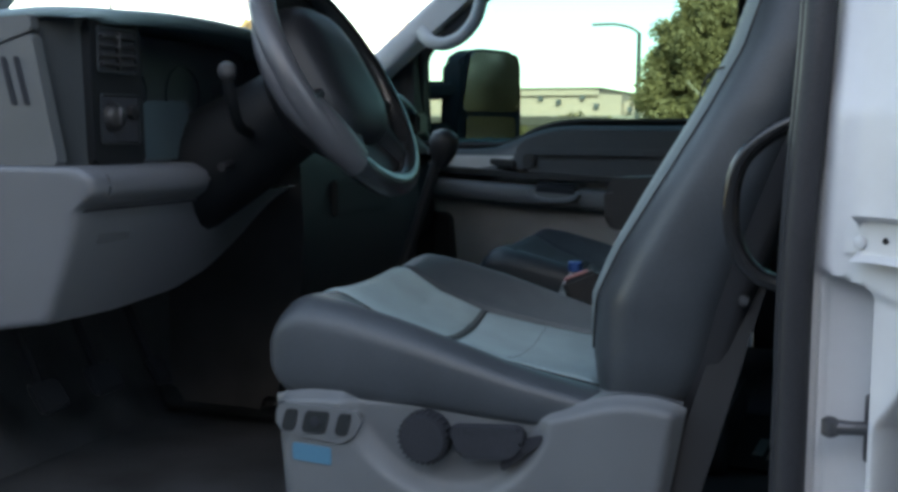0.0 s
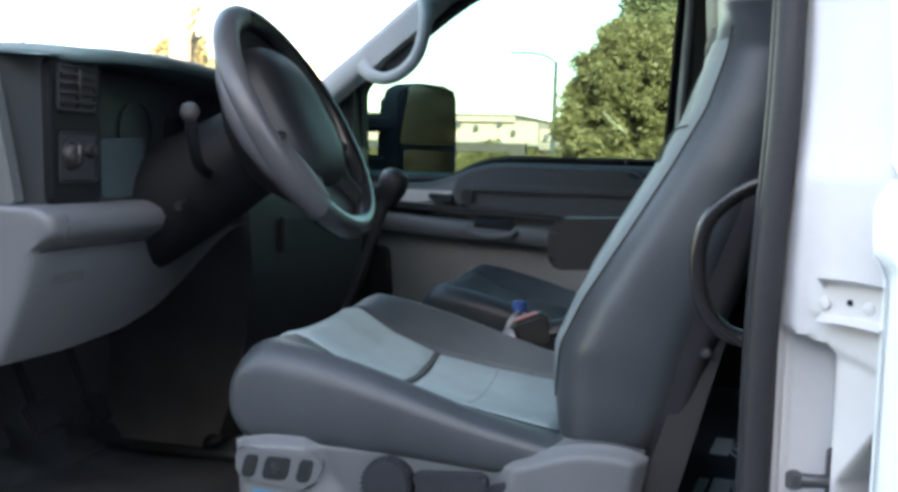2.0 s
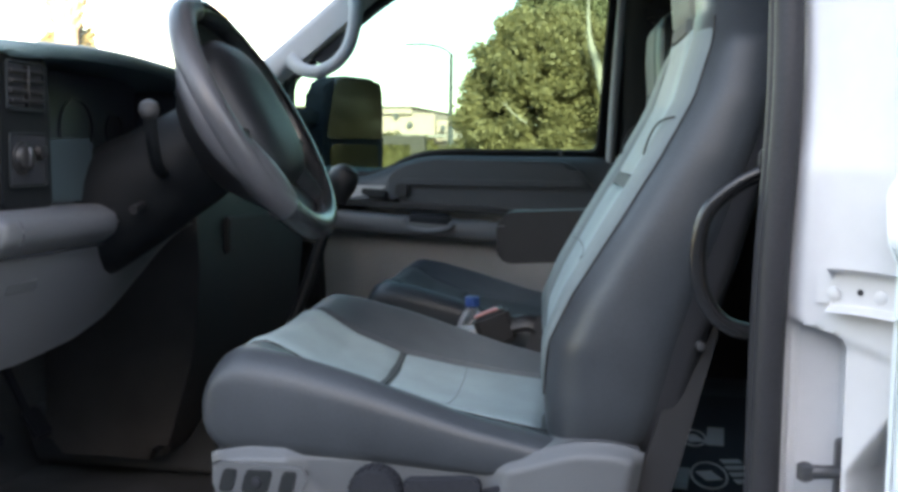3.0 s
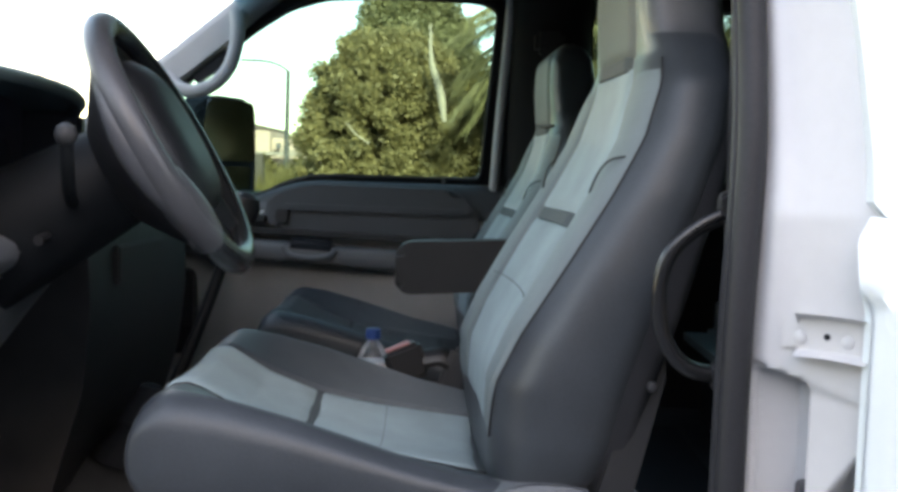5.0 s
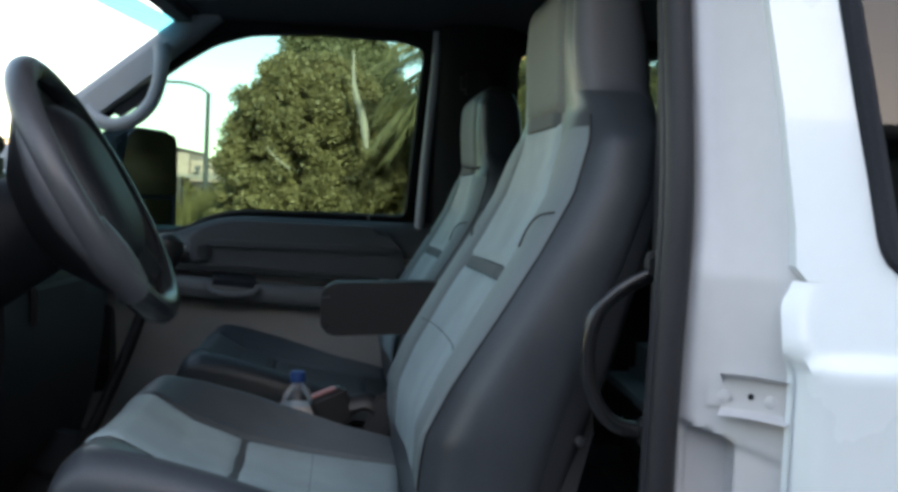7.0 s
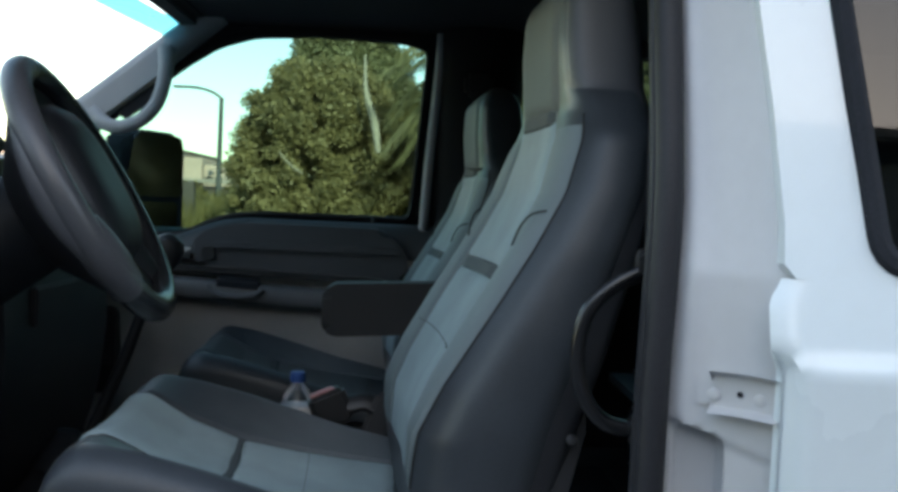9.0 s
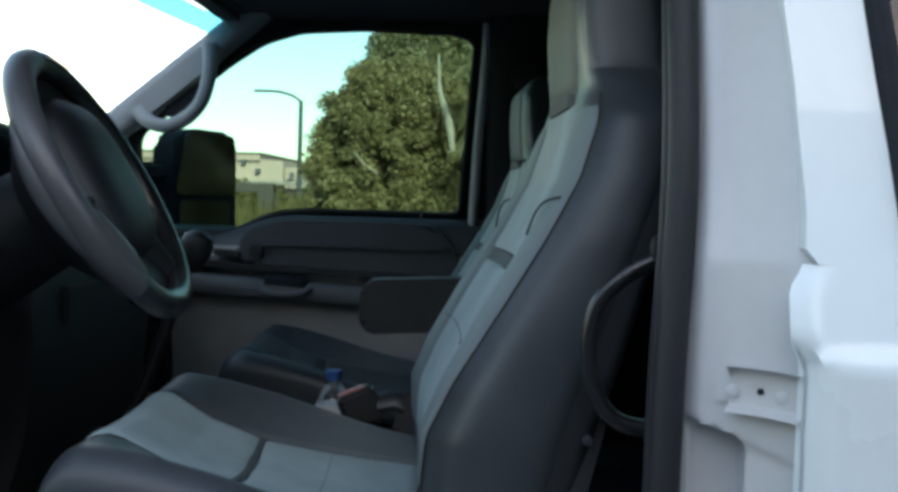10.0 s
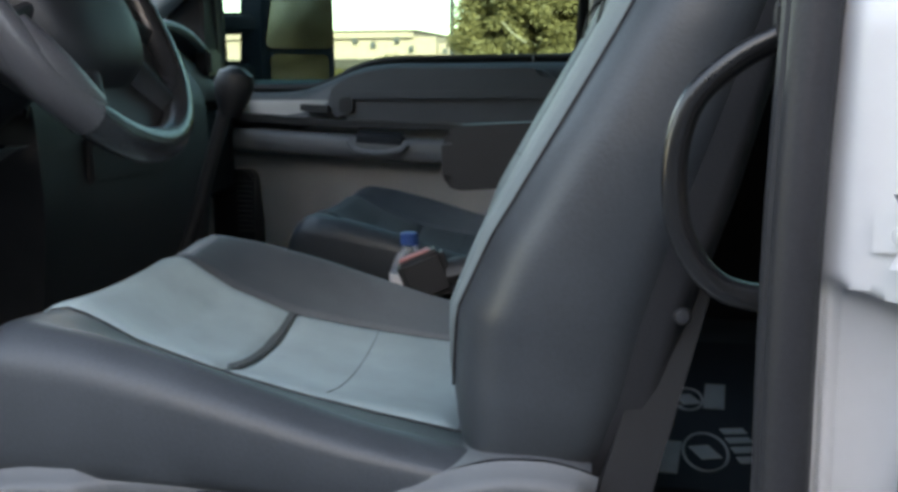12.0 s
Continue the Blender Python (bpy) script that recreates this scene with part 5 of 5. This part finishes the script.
def tree(label, x, y, height, spread, clumps, count, size, seed, bark=BARK, low=0.12, foliage=LEAF, dome=False, fine=1.0):
    r = np.random.default_rng(seed)
    t = thing("tree", label, "tree", "trees")
    base = Vector((x, y, 0))
    part("trunk", tube(smooth_path([base, base + Vector((0.1, 0, height * 0.25)), base + Vector((-0.15, 0.1, height * 0.5)), base + Vector((0.1, 0, height * 0.85))], 5), [0.22 - 0.011 * k for k in range(16)], 10), bark, t)
    cl = []
    for k in range(clumps):
        a, h = r.random() * 2 * math.pi, low + (0.93 - low) * r.random()
        reach = spread * (1.03 - 1.75 * max(0.0, h - 0.45)) * math.sqrt(r.random())
        if dome:
            reach = spread * math.sqrt(max(0.03, 1 - ((h - 0.42) / 0.56) ** 2)) * r.random() ** 0.35
        cl.append((x + reach * math.cos(a), y + reach * math.sin(a), height * h, spread * fine * (0.15 + 0.17 * r.random())))
    for k in range(9):
        c = cl[k * (clumps // 9)]
        part("limb", tube(smooth_path([base + Vector((0, 0, height * (0.2 + 0.05 * k))), (base + Vector((0, 0, height * 0.35)) + Vector(c[:3])) / 2, Vector(c[:3])], 5), [0.07, 0.065, 0.06, 0.055, 0.05, 0.045, 0.04, 0.035, 0.03, 0.02, 0.012], 7), bark, t)
    flat_part("crown", leaves(cl, count, size, r, 0.85), foliage, t)
    return t


big = tree("large bushy olive-green tree beyond the truck", -2.55, 22.6, 4.7, 1.95, 700, 230000, 0.046, 3, low=0.04, dome=True, fine=0.5)
tree("tall dark olive tree behind the bushy one", -2.3, 27.0, 7.4, 2.35, 460, 170000, 0.06, 27, low=0.30, foliage=DARK_LEAF, fine=0.55)
tree("olive-green bush at the foot of the large tree", -3.4, 21.6, 2.0, 1.0, 140, 26000, 0.055, 19, low=0.03, dome=True, fine=0.6)
tree("olive-green bush below the palm", -0.9, 24.6, 3.4, 1.4, 200, 40000, 0.055, 23, low=0.05, dome=True, fine=0.6)
part("dead_limb", tube(smooth_path([(-1.2, 20.6, 2.5), (-1.3, 20.6, 3.1), (-1.5, 20.6, 3.75), (-1.55, 20.7, 4.5)], 5), [0.05, 0.06, 0.072, 0.08, 0.085, 0.085, 0.08, 0.075, 0.07, 0.06, 0.05, 0.044, 0.038, 0.032, 0.026, 0.02], 8), PALEBARK, big, "pale bare limb")
part("dead_twig", tube(smooth_path([(-2.72, 20.45, 2.0), (-3.0, 20.4, 2.2), (-3.2, 20.4, 2.42)], 5), 0.016, 6), PALEBARK, big, "pale bare twig")
tree("olive-green tree behind the rear windows", 3.4, 24.0, 6.2, 2.6, 50, 24000, 0.12, 5)
tree("olive-green tree farther along the verge", 7.2, 25.0, 6.0, 2.6, 50, 16000, 0.14, 9)
tree("pale bushy tree ahead of the truck", -19.2, 31.2, 5.3, 1.9, 60, 20000, 0.15, 13, PALEBARK, 0.3)


def palm(label, x, y, h, seed, fronds=40):
    r = np.random.default_rng(seed)
    t = thing("palm_tree", label, "palm tree")
    part("trunk", tube([(x, y, 0), (x + 0.05, y, h * 0.5), (x, y, h)], [0.22, 0.19, 0.17], 10), BARK, t)
    verts, faces = [], []
    for k in range(fronds):
        a, up = 2 * math.pi * k / fronds + 0.3 * r.random(), 0.2 + 1.0 * r.random()
        d = Vector((math.cos(a), math.sin(a), 0))
        for i in range(84):
            s = 0.4 + 1.9 * i / 84
            p = Vector((x, y, h)) + d * s + Vector((0, 0, up * s - 0.42 * s * s))
            n = d.cross(Vector((0, 0, 1)))
            for sgn in (-1, 1):
                tip = p + n * sgn * (0.55 - 0.18 * s) * (0.8 + 0.35 * r.random()) + d * (0.12 + 0.2 * r.random()) + Vector((0, 0, -0.18 - 0.3 * r.random()))
                b = len(verts)
                verts += [tuple(p - d * 0.016), tuple(p + d * 0.016), tuple(tip)]
                faces.append((b, b + 1, b + 2))
    flat_part("crown", (verts, faces), PALM_LEAF, t, "yellow-green drooping fronds")
    return t


palm("yellow-green palm beside the large tree", 1.25, 20.0, 4.0, 4)
tree("low yellow-green bush below the palm", -0.1, 23.4, 3.9, 1.7, 60, 42000, 0.06, 17, low=0.08, foliage=GRASS)
palm("low palm behind the truck", 2.6, 19.0, 3.3, 8)
palm("yellow-green palm seen past the rear window", 4.7, 20.5, 4.3, 11)
stub = thing("palm_tree", "brown cut-back palm trunk ahead of the truck", "palm tree")
part("trunk", lathe([(0.42, 0), (0.36, 3.0), (0.36, 5.0), (0.44, 5.5), (0.66, 6.15), (0.5, 6.3), (0.05, 6.35)], 18, pose(-18.7, 30.0, 0)), POLEWOOD, stub)
part("spear", tube(smooth_path([(-18.4, 30, 6.1), (-18.3, 30, 6.8), (-18.25, 30, 7.3), (-18.3, 30, 7.9)], 5), [0.34 - 0.02 * k for k in range(16)], 9), POLEWOOD, stub, "brown dry fronds")
for k in range(44):
    a, zz = 2.4 * k, 5.2 + 0.022 * k
    rr_ = 0.38 + 0.3 * max(0.0, zz - 5.4)
    part("frond_stub", tube([(-18.7 + rr_ * math.cos(a), 30 + rr_ * math.sin(a), zz), (-18.7 + (rr_ + 0.16) * math.cos(a), 30 + (rr_ + 0.16) * math.sin(a), zz + 0.22)], [0.07, 0.04], 6), POLEWOOD, stub)

blades = []
faces = []
for k in range(26000):
    gx, gy = -14 + 26 * rng.random(), 18.5 + 16 * rng.random() ** 1.3
    gz, hh, a = 0.02 + 0.9 * step(0, 0.25, (gy - 18) / 70), 0.35 + 0.55 * rng.random(), 6.28 * rng.random()
    dx, dy = 0.02 * math.cos(a), 0.02 * math.sin(a)
    b = len(blades)
    blades += [(gx - dx, gy - dy, gz), (gx + dx, gy + dy, gz), (gx + 0.3 * hh * (rng.random() - 0.5), gy, gz + hh)]
    faces.append((b, b + 1, b + 2))
grass = flat_part("tall_grass", (blades, faces), GRASS, None)
tagged(grass, "tall dry yellow-green grass on the verge", "grass", kind="stuff")

hedge_rng = np.random.default_rng(21)
hedge = flat_part("shrubs", leaves([(-16 + 1.1 * k + hedge_rng.random(), 33 + 3 * hedge_rng.random(), 0.85 + 0.3 * hedge_rng.random(), 0.6 + 0.3 * hedge_rng.random()) for k in range(36)], 30000, 0.13, hedge_rng), GRASS, None)
tagged(hedge, "yellow-green shrubs in front of the far building", "shrubs", kind="stuff")

gate = thing("timber_beam", "dark timber beam on a post beside the grass", "beam")
part("rail", box(-14.5, -6.9, 29.9, 30.1, 1.58, 1.86, 0.02), DARKWOOD, gate)
part("post", box(-7.35, -6.9, 29.85, 30.15, 0.0, 1.84, 0.02), DARKWOOD, gate)
part("post", box(-12.4, -12.0, 29.85, 30.15, 0.0, 1.84, 0.02), DARKWOOD, gate)

lamp = thing("street_lamp", "tall grey street lamp with a curved arm", "street lamp")
LX, LY = -15.76, 80.0
part("pole", tube([(LX, LY, 0), (LX, LY, 4.5), (LX, LY, 8.95)], [0.22, 0.195, 0.165], 12), GALV, lamp)
part("arm", tube(smooth_path([(LX, LY, 8.9), (LX - 0.7, LY, 9.35), (LX - 1.8, LY, 9.62), (LX - 2.9, LY, 9.66)], 6), 0.105, 8), GALV, lamp)
part("lamp_head", box(LX - 3.7, LX - 2.7, LY - 0.2, LY + 0.2, 9.55, 9.75, 0.06), DARKSTEEL, lamp, "dark flat lamp head")


def post(name, label, deg, dist, r, h, mat):
    x, y = -0.1 - dist * math.sin(radians(deg)), -1 + dist * math.cos(radians(deg))
    t = thing(name, label, "pole")
    part("shaft", tube([(x, y, 0), (x, y, h * 0.5), (x, y, h)], [r, r * 0.93, r * 0.85], 12), mat, t)
    part("cap", lathe([(r * 0.9, 0), (r * 0.9, 0.1), (0.01, 0.15)], 12, pose(x, y, h)), mat, t)


post("utility_pole", "timber utility pole ahead of the truck, glare painted pale", 23.6, 16.0, 0.16, 10.5, POLEPALE)
post("steel_pole", "thin grey steel pole ahead of the truck", 38.6, 30.0, 0.05, 11.0, GALV)

build = thing("building", "low beige stucco commercial building across the road", "building")
part("wall", box(-60, -21.2, 100, 120, 0, 5.0, 0.05), STUCCO, build)
part("parapet", box(-44, -23.4, 99.6, 119, 4.9, 5.6, 0.05), STUCCO, build)
part("coping", box(-44.2, -23.2, 99.4, 119.4, 5.55, 5.72, 0.03), ROOFING, build, "dark coping")
part("wing", box(-21.2, -17.8, 101, 116, 0, 4.35, 0.05), STUCCO, build)
part("wing_coping", box(-21.3, -17.7, 100.9, 116, 3.1, 3.25, 0.03), ROOFING, build)
for x, z in ((-29.2, 4.7), (-27.4, 4.3), (-25.0, 4.75), (-23.6, 3.9), (-20.3, 3.6), (-33.0, 4.4), (-37.0, 4.4)):
    part("wall_lamp", box(x - 0.22, x + 0.22, 99.5, 100.1, z - 0.25, z + 0.25, 0.05), DARKSTEEL, build)
part("canopy", box(-50, -18.0, 97.5, 100, 2.6, 2.95, 0.05), ROOFING, build)

opposite = thing("building", "plain dark building on the near side of the car park", "building")
part("wall", box(-36, 40, -26, -14.5, 0, 5.6, 0.05), SLATE, opposite)
part("roof", prism([(-26.5, 5.5), (-13.8, 5.5), (-20, 7.6)], "x", -37, 41, 0.05), SLATE, opposite)
part("upper_storey", box(1.8, 40, -25.5, -15.0, 5.55, 11.6, 0.05), SLATE, opposite)
part("eave", box(1.2, 41, -26.0, -14.3, 11.6, 11.9, 0.05), SLATE, opposite)
for x, y, s in ((9.0, 3.6, 41), (11.5, 7.0, 43), (8.5, 8.5, 45)):
    tree("dense dark tree behind the truck", x, y, 9.5, 2.6, 110, 15000, 0.15, s, low=0.03)
for x, y, s in ((-4.6, -12.5, 31), (-8.4, -12.0, 33), (-12.5, -13.0, 35)):
    tree("dark tree on the near side of the car park", x, y, 7.5, 3.0, 60, 26000, 0.17, s, low=0.04)
